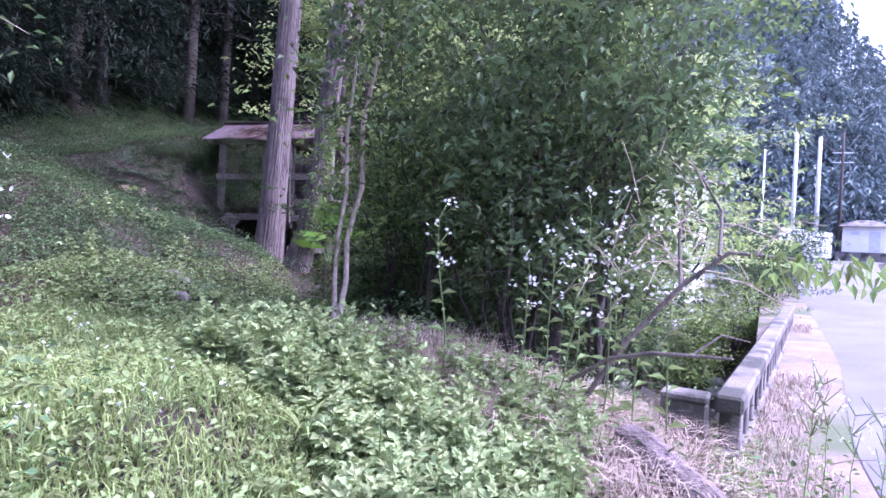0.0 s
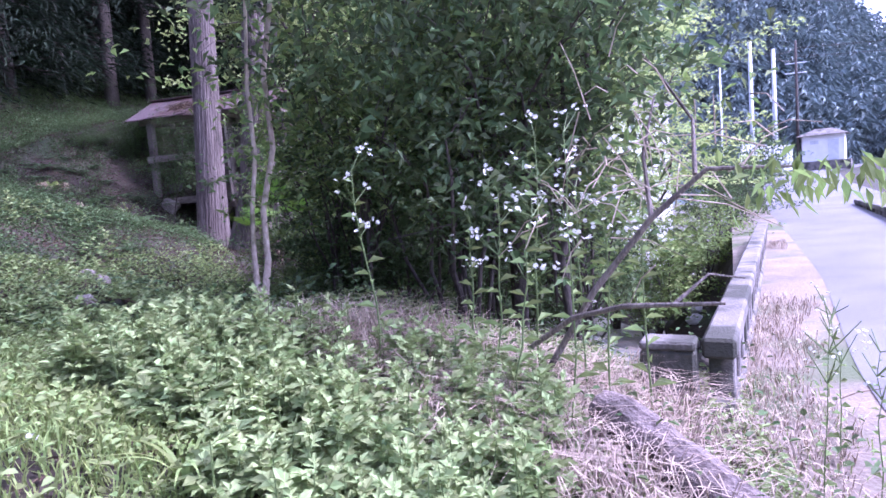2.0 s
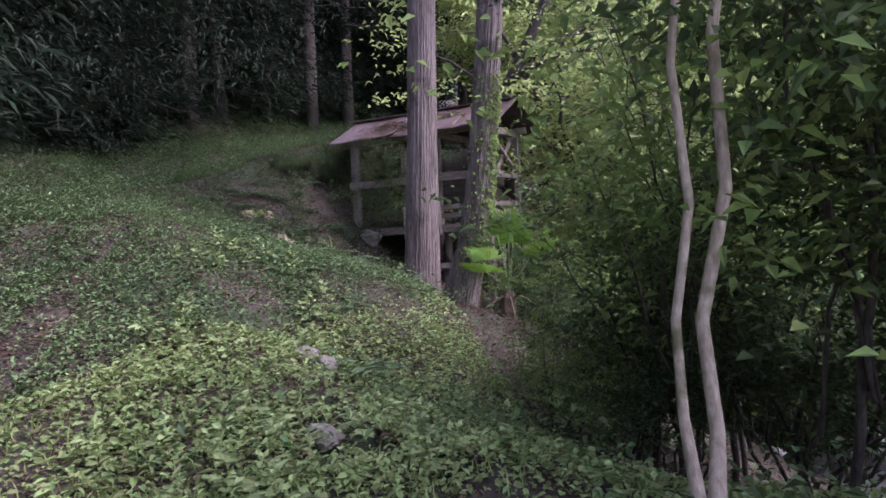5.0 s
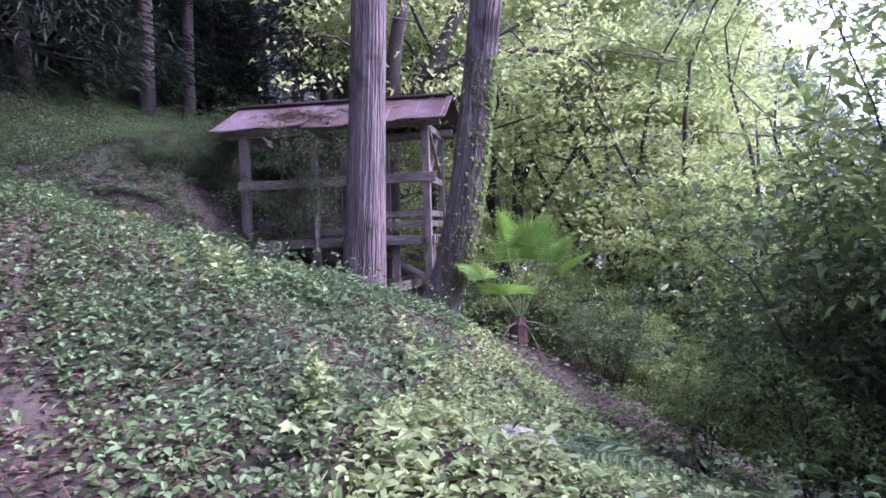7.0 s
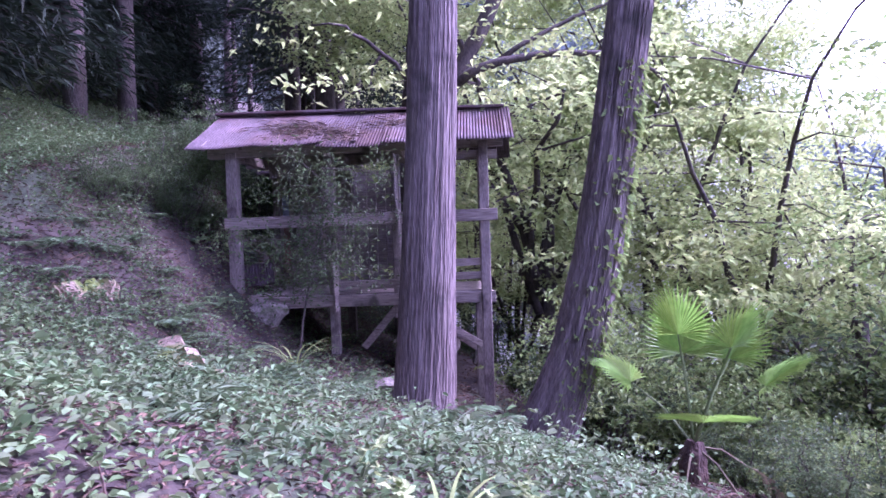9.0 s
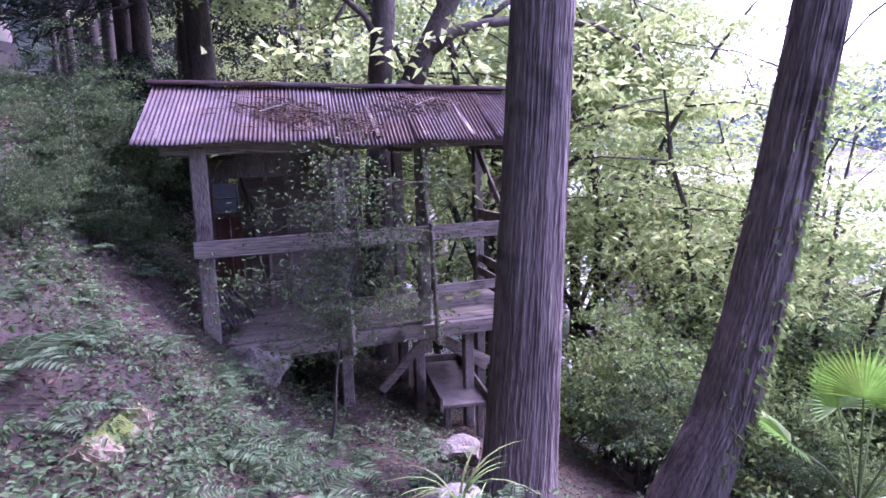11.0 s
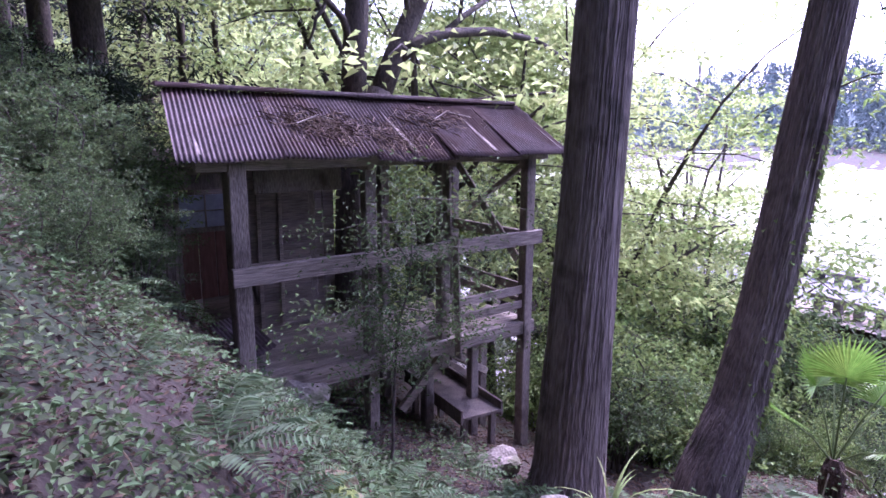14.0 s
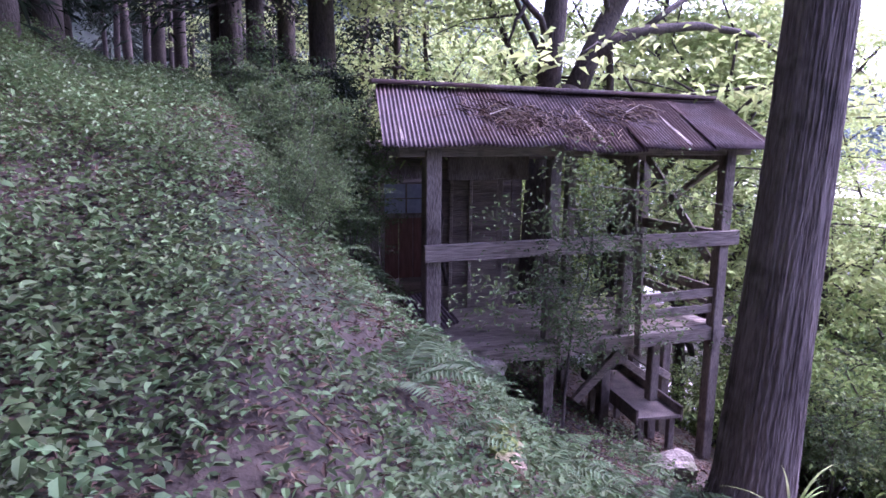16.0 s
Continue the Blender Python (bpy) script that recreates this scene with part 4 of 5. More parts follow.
# dry straw along the road verge
P = field(90000, (9.8, 14.6, -15, 0.5), lambda d, s, r, q, p: np.where(r > -2.9, 0.7, np.clip(1.2 - np.abs(r + 3.0) / 0.9, 0.02, 1)) * (r < -2.1 - 0.3 * p) * ((np.abs(r + 2.5) < 0.35) | (d < 3.4)), 36)
tagged(linked("dry_grass", mesh_of("dry_grass", *blades(P, rng.uniform(0.06, 0.24, len(P)), 0.007, 0.8)), STRAW), "dry straw-coloured grass along the road verge", "grass", kind="stuff")


P = field(9000, (8.9, 11.6, -10.6, -8.9), lambda d, s, r, q, p: 0.75 * (d > 1.6), 37)
tagged(linked("dead_stalks", mesh_of("dead_stalks", *blades(P, rng.uniform(0.1, 0.45, len(P)), 0.007, 1.1)), STRAW), "brown dead stalks under the thicket", "dead stalks", kind="stuff")


# ---- mugwort ----
def lobed(P, D, L, seed):
    """Mugwort leaves: five pointed lobes to each."""
    g = np.random.default_rng(seed)
    D = unit(D)
    S = unit(np.cross(D, unit(np.array([0, 0, 1.0]) + g.normal(0, 0.25, P.shape))))
    out = []
    for a, f, o in ((0, 1.0, 0.35), (0.6, 0.72, 0.3), (-0.6, 0.72, 0.3), (1.0, 0.5, 0.12), (-1.0, 0.5, 0.12)):
        d = D * math.cos(a) + S * math.sin(a)
        out.append(leaf_cloud(P + D * (L * o)[:, None], d, L * f * 0.75, L * 0.33, 0.15, 0.12))
    out.append(leaf_cloud(P, D, L * 0.7, L * 0.13, 0.05, 0.1))
    return joined(out)


def herb_patch(n, box, weight, h0, h1, leaf, per, seed):
    g = np.random.default_rng(seed)
    B = field(n, box, weight, seed)
    H = g.uniform(h0, h1, len(B))
    stems = [tube([b - [0, 0, 0.05], b + [g.normal(0, 0.03), g.normal(0, 0.03), h * 0.95]], [0.005, 0.003], 4) for b, h in zip(B, H)]
    k = np.repeat(np.arange(len(B)), per)
    f = np.tile(np.linspace(0.25, 1.0, per), len(B))
    a = g.uniform(0, 6.28, len(k))
    P = B[k] + np.stack([0 * a, 0 * a, H[k] * f], 1) + g.normal(0, 0.012, (len(k), 3))
    D = np.stack([np.cos(a), np.sin(a), 0.1 + 0.9 * f ** 3], 1)
    return joined(stems), lobed(P, D, leaf * (1.15 - 0.5 * f ** 2) * g.uniform(0.75, 1.2, len(k)), seed)


st, lv = herb_patch(2900, (8.2, 12.2, -13.0, -9.6), lambda d, s, r, q, p: (d > 0.5) * np.clip(1.15 - np.abs(d - 1.5) / 1.5, 0, 1) * (r < -3.65) * np.clip(0.35 + 0.6 * p, 0, 1), 0.1, 0.42, 0.12, 11, 41)
tagged(linked("mugwort_stems", mesh_of("mugwort_stems", *st), STEM), "green stems of a dense mugwort patch", "undergrowth", kind="stuff")
tagged(linked("mugwort", mesh_of("mugwort", *lv), MUGWORT), "dense grey-green mugwort with lobed leaves", "undergrowth", kind="stuff")
st, lv = herb_patch(420, (2.6, 8.5, -9.5, -5.5), lambda d, s, r, q, p: (d > 0.8) * np.clip(1.1 - np.abs(d - 1.8) / 1.6, 0, 1) * p, 0.1, 0.3, 0.11, 10, 42)
tagged(linked("mugwort", mesh_of("mugwort", *lv), MUGWORT), "scattered mugwort leaves on the bank", "undergrowth", kind="stuff")

# ---- flowers, ferns, palm ----
def fleabane(x, y, h, seed):
    g = np.random.default_rng(seed)
    e = thing("fleabane", (x, y, on(x, y)), "tall fleabane with clusters of small white flowers", "wild flower", "fleabanes")
    c = stem_curve((0, 0, -0.05), (g.normal(0, 0.06), g.normal(0, 0.06), h), 8, 0.012, seed)
    wood = [tube(c, np.linspace(0.007, 0.003, 8) * (1 if h > 0.9 else 0.5), 5)]
    heads = []
    for k in range(10):
        s = c[5 + k % 3]
        q = s + np.array([g.normal(0, 0.08), g.normal(0, 0.08), g.uniform(0.06, 0.16)])
        wood.append(tube([s, (s + q) / 2, q], [0.003, 0.0025, 0.002], 4))
        heads.append(q)
    linked("stem", mesh_of("stem", *wood[0]), STEM, e)
    tagged(linked("flower_stalk", mesh_of("flower_stalk", *joined(wood[1:])), STEM, e), kind="stuff")
    n = 16
    f = np.linspace(0.2, 0.95, n)
    a = np.arange(n) * 2.4
    P = np.stack([np.interp(f, np.linspace(0, 1, 8), c[:, j]) for j in range(3)], 1)
    linked("foliage", mesh_of("foliage", *leaf_cloud(P, np.stack([np.cos(a), np.sin(a), 0.5 + 0 * a], 1), (0.17 if h > 0.9 else 0.06) * (1.1 - 0.6 * f), 0.045 * min(1, h) * (1.1 - 0.5 * f), 0.3)), SUNLEAF, e)
    for q in heads[:10 if h > 0.9 else 5]:
        for c2 in range(3):
            ob = new("flower", FLORET)
            ob.parent = e
            ob.location = q + g.normal(0, 0.02, 3)
            ob.rotation_euler = (g.normal(0, 0.7), g.normal(0, 0.7), 0)
            k = 1.0 if h > 0.9 else 0.6
            ob.scale = (k, k, k)


ang = np.arange(14) * 2 * np.pi / 14
FLORET = mesh_of("flower", *leaf_cloud(np.zeros((14, 3)), np.stack([np.cos(ang), np.sin(ang), 0.15 + 0 * ang], 1), 0.016, 0.007, 0, 0))
FLORET.materials.append(PETAL)
for i, (x, y, h) in enumerate([(8.2, -11.9, 0.95), (9.85, -9.75, 1.15), (10.55, -9.75, 1.1), (10.75, -9.55, 1.4), (10.95, -9.75, 1.45), (11.15, -9.7, 1.3), (10.35, -9.6, 0.9),
                               (11.35, -9.5, 1.35), (10.65, -10.0, 1.0), (12.05, -10.2, 0.75), (12.25, -10.6, 0.7), (12.3, -10.1, 0.65), (7.3, -12.0, 0.55),
                               (9.2, -11.9, 0.3), (9.0, -12.2, 0.25), (8.7, -11.6, 0.3), (11.05, -9.45, 1.2), (12.25, -9.7, 0.7)]):
    fleabane(x, y, h * 1.12, 100 + i)


def fern_kind(fronds, length, seed, label):
    g = np.random.default_rng(seed)
    e = thing("fern", (0, 0, -80), label, "fern", "ferns of the bank")
    for k in range(fronds):
        a = 2 * np.pi * (k + g.uniform(0, 0.6)) / fronds
        o = np.array([np.cos(a), np.sin(a), 0])
        L = length * g.uniform(0.75, 1.15)
        t = np.linspace(0, 1, 22)
        c = o * (L * (0.15 * t + 0.75 * t ** 1.3))[:, None] + np.array([0, 0, 1.0]) * (L * (0.75 * t - 0.62 * t ** 2.2))[:, None]
        T = unit(np.gradient(c, axis=0))
        S = unit(np.cross(T, np.array([0, 0, 1.0])))
        size = L * 0.24 * np.sin(np.pi * np.clip(t, 0.12, 0.985) ** 0.85)
        bits = [tube(c[::3], np.linspace(0.004, 0.0015, len(c[::3])), 4)]
        for sgn in (-1, 1):
            m = slice(3, 22)
            bits.append(leaf_cloud(c[m], S[m] * sgn + T[m] * 0.35, size[m], L * 0.045 + 0 * size[m], 0.12, 0.05))
        linked("frond", mesh_of("frond", *joined(bits)), FERN, e)
    return e


FERNS = [fern_kind(8, 0.62, 51, "arching green fern on the bank"), fern_kind(6, 0.48, 52, "small green fern on the bank")]
spots = scatter(46, (-1.6, 3.6, -6, -0.6), lambda x, y: 0.9 < trail_side(x, y) < 4.4 and (x < 2.2 or y < -2.4), 0.42, 53)
plants(FERNS, spots, 0.55, 0.95, 54)
plants([FERNS[1]], [(8.0, -9.3), (7.4, -9.0), (5.9, -7.6), (5.2, -7.2), (4.4, -6.0), (-2.2, 1.2), (-1.6, 0.6), (-1.2, -0.6), (-4.6, -1.5), (-4.2, -3.6)], 0.7, 1.0, 55)
plants(FERNS, [(-0.9, -2.5), (0.3, -2.4), (0.65, -2.3), (-0.75, -2.0), (1.5, -3.2), (2.0, -2.6)], 0.75, 1.0, 57)
bankferns = scatter(26, (-1.7, 0.6, -3.4, 0.6), lambda x, y: 0.6 < trail_side(x, y) < 2.6 and (x < -0.5 or y < -1.0), 0.34, 58)
plants([FERNS[1], FERNS[0]], bankferns, 0.4, 0.65, 59)
plants([FERNS[0]], [(5.35, -7.0), (3.2, -3.6), (2.9, -4.2)], 0.9, 1.2, 56)


def fan(bm_out, base, tip, spread, length, segs, droop, seed):
    """A fan palm leaf: stalk and pleated segments."""
    g = np.random.default_rng(seed)
    base, tip = np.array(base, float), np.array(tip, float)
    mid = (base + tip) / 2 + np.array([0, 0, 0.06])
    stalk = tube([base, mid, tip], [0.012, 0.01, 0.008], 5)
    d = unit(tip - mid)
    side = unit(np.cross(d, np.array([0, 0, 1.0])))
    nrm = np.cross(side, d)
    a = np.linspace(-spread, spread, segs)
    D = d * np.cos(a)[:, None] + side * np.sin(a)[:, None] + nrm * 0.12 * np.abs(np.sin(a))[:, None]
    L = length * (0.72 + 0.28 * np.cos(a)) * g.uniform(0.93, 1.05, segs)
    D = unit(D)
    w = 0.034
    S = unit(np.cross(D, nrm))
    V, F = [], []
    for i in range(segs):
        p0, p1, p2 = tip, tip + D[i] * L[i] * 0.55, tip + D[i] * L[i] - np.array([0, 0, droop * L[i] * 0.5])
        o = len(V)
        V += [p0, p1 - S[i] * w / 2 + nrm * 0.012, p1, p1 + S[i] * w / 2 + nrm * 0.012, p2]
        F += [[o, o + 1, o + 2], [o, o + 2, o + 3], [o + 1, o + 4, o + 2], [o + 2, o + 4, o + 3]]
    return stalk, (np.array(V), F)


px, py = 4.98, -2.85
palm = thing("fan_palm", (px, py, on(px, py)), "young fan palm with bright fans above a fibrous trunk", "palm")
crown = -1.08 - on(px, py)
linked("trunk", mesh_of("trunk", *tube(stem_curve((0, 0, -0.3), (0.05, 0, crown), 8, 0.01, 3), [0.1, 0.1, 0.11, 0.11, 0.12, 0.12, 0.11, 0.07], 10, 0.12, 4)), FIBRE, palm)
for k, (a, e, r) in enumerate([(3.6, 1.4, 0.95), (5.2, 1.15, 0.95), (5.9, 0.75, 0.75), (0.5, 0.95, 0.8), (1.6, 1.25, 0.75), (2.6, 0.7, 0.7), (4.5, 0.55, 0.6)]):
    tip = np.array([math.cos(a) * math.cos(e), math.sin(a) * math.cos(e), math.sin(e)]) * r + np.array([0.05, 0, crown])
    s, f = fan(None, (0.05, 0, crown - 0.05), tip, 1.7, 0.52, 32, 0.15, k)
    lf = linked("leaf", mesh_of("leaf", *f), PALMGREEN, palm)
    linked("stalk", mesh_of("stalk", *s), STEM, lf)
for k, (a, e) in enumerate([(4.2, -0.5), (5.3, -0.7), (0.1, -0.5), (3.3, -0.8)]):
    tip = np.array([math.cos(a) * math.cos(e), math.sin(a) * math.cos(e), math.sin(e)]) * 0.55 + np.array([0.05, 0, crown])
    s, f = fan(None, (0.05, 0, crown - 0.05), tip, 0.55, 0.42, 11, 0.9, 20 + k)
    lf = linked("leaf", mesh_of("leaf", *f), DEADLEAF, palm, "withered drooping fan")
    linked("stalk", mesh_of("stalk", *s), DEADLEAF, lf)

# ---- logs and stones ----
def log(name, p, q, r, mat, label, seed):
    e = thing(name, tuple(np.array(p)), label, "log")
    pts = stem_curve((0, 0, 0), np.array(q) - np.array(p), 9, 0.012, seed)
    rr = r * (1 + 0.12 * np.sin(np.arange(9) * 1.7 + seed))
    linked("wood", mesh_of("wood", *tube(pts, rr, 16, 0.1, seed), False), mat, e)
    return e


log("mossy_log", (0.5, -2.95, on(0.5, -2.95) + 0.2), (0.75, -2.55, on(0.75, -2.55) + 0.02), 0.13, MOSSWOOD, "cut mossy log lying on the bank", 3)
log("mossy_log", (-0.5, -2.95, on(-0.5, -2.95) - 0.02), (-0.3, -2.35, on(-0.3, -2.35) + 0.03), 0.11, MOSSWOOD, "mossy log half sunk in ferns", 4)
log("weathered_log", (11.12, -9.85, on(11.12, -9.85) + 0.22), (11.72, -10.5, on(11.72, -10.5) + 0.1), 0.11, BARK, "grey weathered log beside the parapet", 5)


def rock(x, y, size, label, seed, lift=0.3):
    bm = bmesh.new()
    bmesh.ops.create_icosphere(bm, subdivisions=3, radius=1)
    g = np.random.default_rng(seed)
    k = g.uniform(0, 9, 3)
    for v in bm.verts:
        n = noise.noise(v.co * 1.3 + Vector(k)) * 0.45 + noise.noise(v.co * 3.1 + Vector(k)) * 0.15
        v.co = Vector((v.co.x * size[0], v.co.y * size[1], v.co.z * size[2])) * (1 + n)
    ob = part("stone", bm, STONE)
    ob.location = (x, y, on(x, y) + size[2] * lift)
    return tagged(ob, label, "stone", "stones on the slope")


rock(0.42, -0.14, (0.26, 0.2, 0.2), "large brown rock at the foot of the shed's corner post", 9)
rock(6.5, -8.65, (0.11, 0.09, 0.07), "pale stone in the grass of the clearing", 1)
rock(5.15, -7.35, (0.15, 0.11, 0.1), "pale broken stone at the trail's edge", 2)
rock(5.32, -7.3, (0.1, 0.09, 0.11), "pale broken stone at the trail's edge", 3)
for i, (x, y) in enumerate([(2.05, -2.3), (1.75, -2.0), (2.2, -0.9), (4.6, 1.4)]):
    rock(x, y, (0.24, 0.19, 0.15), "rounded grey boulder below the shed", 10 + i)
g = np.random.default_rng(12)
shore = []
for i in range(420):
    t = g.uniform(1.3, 3.4)
    k = int(t)
    c = STREAM[k] + (STREAM[k + 1] - STREAM[k]) * (t - k)
    x, y = c[0] + g.normal(0, 1.6), c[1] + g.normal(0, 1.6)
    r = g.uniform(0.08, 0.3)
    if road_side(x, y) > -3.6:
        continue
    pts = np.array([(0, 0, -0.5), (0, 0, -0.3), (0, 0, 0.15), (0, 0, 0.45)]) * r + [x, y, on(x, y) + 0.05]
    shore.append(tube(pts, np.array([0.7, 1.0, 0.85, 0.35]) * r, 7, 0.18, i))
tagged(linked("river_stones", mesh_of("river_stones", *joined(shore), True), RIVERBED), "pale rounded river stones along the stream", "stones", kind="stuff")

# ---- shed contents ----
tb = thing("work_table", (2.3, -0.2, -0.9), "low dark plank tray table under the deck", "table", turn=-0.12)
for n, a, b in (("tabletop", (0, 0, -0.04), (0.5, 1.4, 0.0)), ("rim", (-0.03, 0.0, -0.08), (0.0, 1.4, 0.09)), ("rim", (0.5, 0.0, -0.08), (0.53, 1.4, 0.09)), ("rim", (-0.03, 1.4, -0.08), (0.53, 1.43, 0.09)),
                ("leg", (0.03, 0.05, -1.3), (0.1, 0.12, -0.04)), ("leg", (0.4, 0.05, -1.5), (0.47, 0.12, -0.04)), ("leg", (0.03, 1.25, -1.6), (0.1, 1.32, -0.04)), ("leg", (0.4, 1.25, -1.7), (0.47, 1.32, -0.04))):
    bm = bmesh.new()
    box_bm(bm, a, b, 0.005)
    part(n, bm, TIMBER, tb)
for k, (x, y, z, turn, tilt, L) in enumerate([(0.0, 0.2, on(0.15, 0.4) + 0.08, 0.3, 0.5, 0.55), (0.35, 0.3, on(0.5, 0.5) + 0.16, -0.25, 0.12, 0.75)]):
    A, f = corrugated(0, 0.45, 0, 0, 0, L, 0, seed=30 + k, sag=0.02)
    ob = linked("roofing_scrap", mesh_of("roofing_scrap", A, f, True), RUST)
    ob.matrix_world = Matrix.Translation((x, y, z)) @ Euler((tilt, -0.1, turn)).to_matrix().to_4x4()
    tagged(ob, "bent scrap of corrugated iron on the deck", "scrap metal", "scraps on the deck")
bm = bmesh.new()
strut_bm(bm, (0.42, 0.28, on(0.5, 0.5) + 0.22), (0.85, 0.6, on(0.5, 0.5) + 0.27), 0.09, 0.02)
tagged(part("loose_plank", bm, TIMBERX), "short loose plank lying on scrap iron", "plank")
# needles and twigs drifted on the roof
heap = []
g = np.random.default_rng(77)
for cx, f0, n in ((0.75, 0.5, 260), (1.15, 0.32, 240), (1.5, 0.2, 130), (2.3, 0.6, 120), (2.0, 0.5, 70), (1.0, 0.45, 160)):
    for i in range(n):
        u, f = cx + g.normal(0, 0.22), np.clip(f0 + g.normal(0, 0.1), 0.05, 0.95)
        p = np.array([u + 0.1 * f, -0.3 + 0.97 * f, 1.97 + 0.59 * f + g.uniform(0.0, 0.035)])
        a = g.uniform(0, 6.28)
        L = g.uniform(0.04, 0.17)
        q = p + np.array([math.cos(a), math.sin(a) * 0.85, math.sin(a) * 0.52]) * L
        heap.append(tube([p, (p + q) / 2 + [0, 0, 0.008], q], [0.004, 0.004, 0.003], 3))
tagged(linked("roof_debris", mesh_of("roof_debris", *joined(heap)), LITTER), "dry needles and twigs drifted on the roof", "debris", kind="stuff")
tw = [tube([(0.6, 0.05, 2.26), (0.85, 0.15, 2.34), (1.0, 0.12, 2.3)], [0.008, 0.007, 0.004], 5), tube([(2.2, 0.2, 2.33), (2.45, 0.34, 2.42), (2.75, 0.3, 2.36)], [0.008, 0.006, 0.004], 5)]
tagged(linked("dead_branch", mesh_of("dead_branch", *joined(tw)), TIMBER), "pale dead sticks lying on the roof", "branch", kind="stuff")

# sapling leaning against the shed front
sap = thing("sapling", (1.15, -0.75, on(1.15, -0.75)), "leafy sapling leaning against the shed rail", "shrub")
b1 = -on(1.15, -0.75)
wood = [tube(stem_curve((-0.15, 0, -0.1), (0.25, 0.2, b1 + 1.5), 8, 0.03, 4), np.linspace(0.016, 0.006, 8), 6)]
tips = []
for k in range(22):
    s = np.array([0.02 + 0.02 * k / 2, 0.1, b1 + 0.15 + 0.07 * k])
    q = s + np.array([g.normal(0.1, 0.5), g.normal(0, 0.22), g.normal(0.0, 0.2)])
    wood.append(tube([s, (s + q) / 2 + [0, 0, 0.05], q], [0.006, 0.004, 0.002], 4))
    tips += [q, (s + q) / 2]
linked("stem", mesh_of("stem", *joined(wood)), DARKBARK, sap)
tips = np.array(tips)
n = 4300
P = tips[g.integers(0, len(tips), n)] + g.normal(0, 0.13, (n, 3))
linked("foliage", mesh_of("foliage", *leaf_cloud(P, g.normal(0, 1, (n, 3)) * [1, 1, 0.4], 0.055 * g.uniform(0.6, 1.2, n), 0.026 * g.uniform(0.7, 1.2, n))), EVERGREEN, sap)

# ivy on the leaning cedar
axis_pts = np.array([(3.65, -2.15, -1.6), (3.88, -2.2, -1.1), (4.15, -2.27, -0.4), (4.35, -2.32, 0.5), (4.52, -2.38, 1.6), (4.6, -2.4, 2.3)])
n = 1500
f = g.uniform(0, 1, n) ** 1.5 * 5
C = np.stack([np.interp(f, np.arange(6), axis_pts[:, k]) for k in range(3)], 1)
a = g.normal(-0.2, 0.9, n)
o = np.stack([np.cos(a), np.sin(a), 0 * a], 1)
linked("ivy", mesh_of("ivy", *leaf_cloud(C + o * (0.25 - 0.01 * f)[:, None], o + g.normal(0, 0.4, (n, 3)) + [0, 0, -0.4], 0.07 * g.uniform(0.6, 1.2, n), 0.055 * g.uniform(0.7, 1.2, n))), BROAD)
tagged(bpy.data.objects["ivy"], "green ivy climbing the leaning cedar", "ivy", kind="stuff")

# long grass tufts
def tuft(x, y, n, h, seed):
    g = np.random.default_rng(seed)
    bl = []
    for i in range(n):
        a = g.uniform(0, 6.28)
        L = h * g.uniform(0.6, 1.1)
        t = np.linspace(0, 1, 8)[:, None]
        d = np.array([math.cos(a), math.sin(a), 0])
        c = d * L * (0.2 * t + 0.6 * t ** 2) + np.array([0, 0, 1.0]) * L * (0.95 * t - 0.55 * t ** 2.4)
        s = np.array([-math.sin(a), math.cos(a), 0]) * 0.009 * (1 - t ** 3)
        V = np.concatenate([c - s, c + s])
        bl.append((V, [[j, j + 1, j + 9, j + 8] for j in range(7)]))
    ob = linked("grass_tuft", mesh_of("grass_tuft", *joined(bl)), GRASS)
    ob.location = (x, y, on(x, y))
    tagged(ob, "tuft of long arching grass blades", "grass tuft", "grass tufts")


for i, (x, y, n, h) in enumerate([(1.55, -2.75, 14, 0.75), (1.7, -2.6, 12, 0.7), (8.8, -9.6, 34, 0.5), (9.1, -9.7, 24, 0.45), (8.4, -9.4, 20, 0.45), (7.9, -12.6, 26, 0.55), (7.4, -12.2, 30, 0.8), (9.6, -11.2, 12, 0.5), (8.9, -12.6, 10, 0.5), (3.0, -6.2, 12, 0.5)]):
    tuft(x, y, n, h, 200 + i)

# fallen dead branch over the parapet
dead = thing("fallen_branch", (0, 0, 0), "fallen grey branch with drying leaves beside the parapet", "branch")
limbs = [([(10.8, -9.6, -1.6), (11.1, -9.75, -1.1), (11.4, -9.9, -0.72), (11.65, -10.0, -0.5), (12.0, -10.15, -0.52)], [0.02, 0.018, 0.016, 0.012, 0.006]),
         ([(10.75, -9.75, -1.4), (11.0, -9.95, -1.2), (11.25, -10.2, -1.1), (11.45, -10.35, -1.07), (11.64, -10.45, -1.05)], [0.016, 0.015, 0.013, 0.011, 0.007]),
         ([(11.4, -9.9, -0.72), (11.38, -9.8, -0.4), (11.45, -9.75, -0.1)], [0.014, 0.01, 0.004]),
         ([(11.6, -9.98, -0.52), (11.62, -9.8, -0.25), (11.5, -9.7, -0.02), (11.4, -9.8, 0.1)], [0.012, 0.009, 0.006, 0.003]),
         ([(11.45, -10.35, -1.07), (11.6, -10.3, -0.95), (11.75, -10.25, -0.98)], [0.009, 0.006, 0.003])]
g = np.random.default_rng(90)
for p, r in limbs:
    linked("limb", mesh_of("limb", *tube(p, r, 7, 0.06)), TIMBER, dead)
tw = []
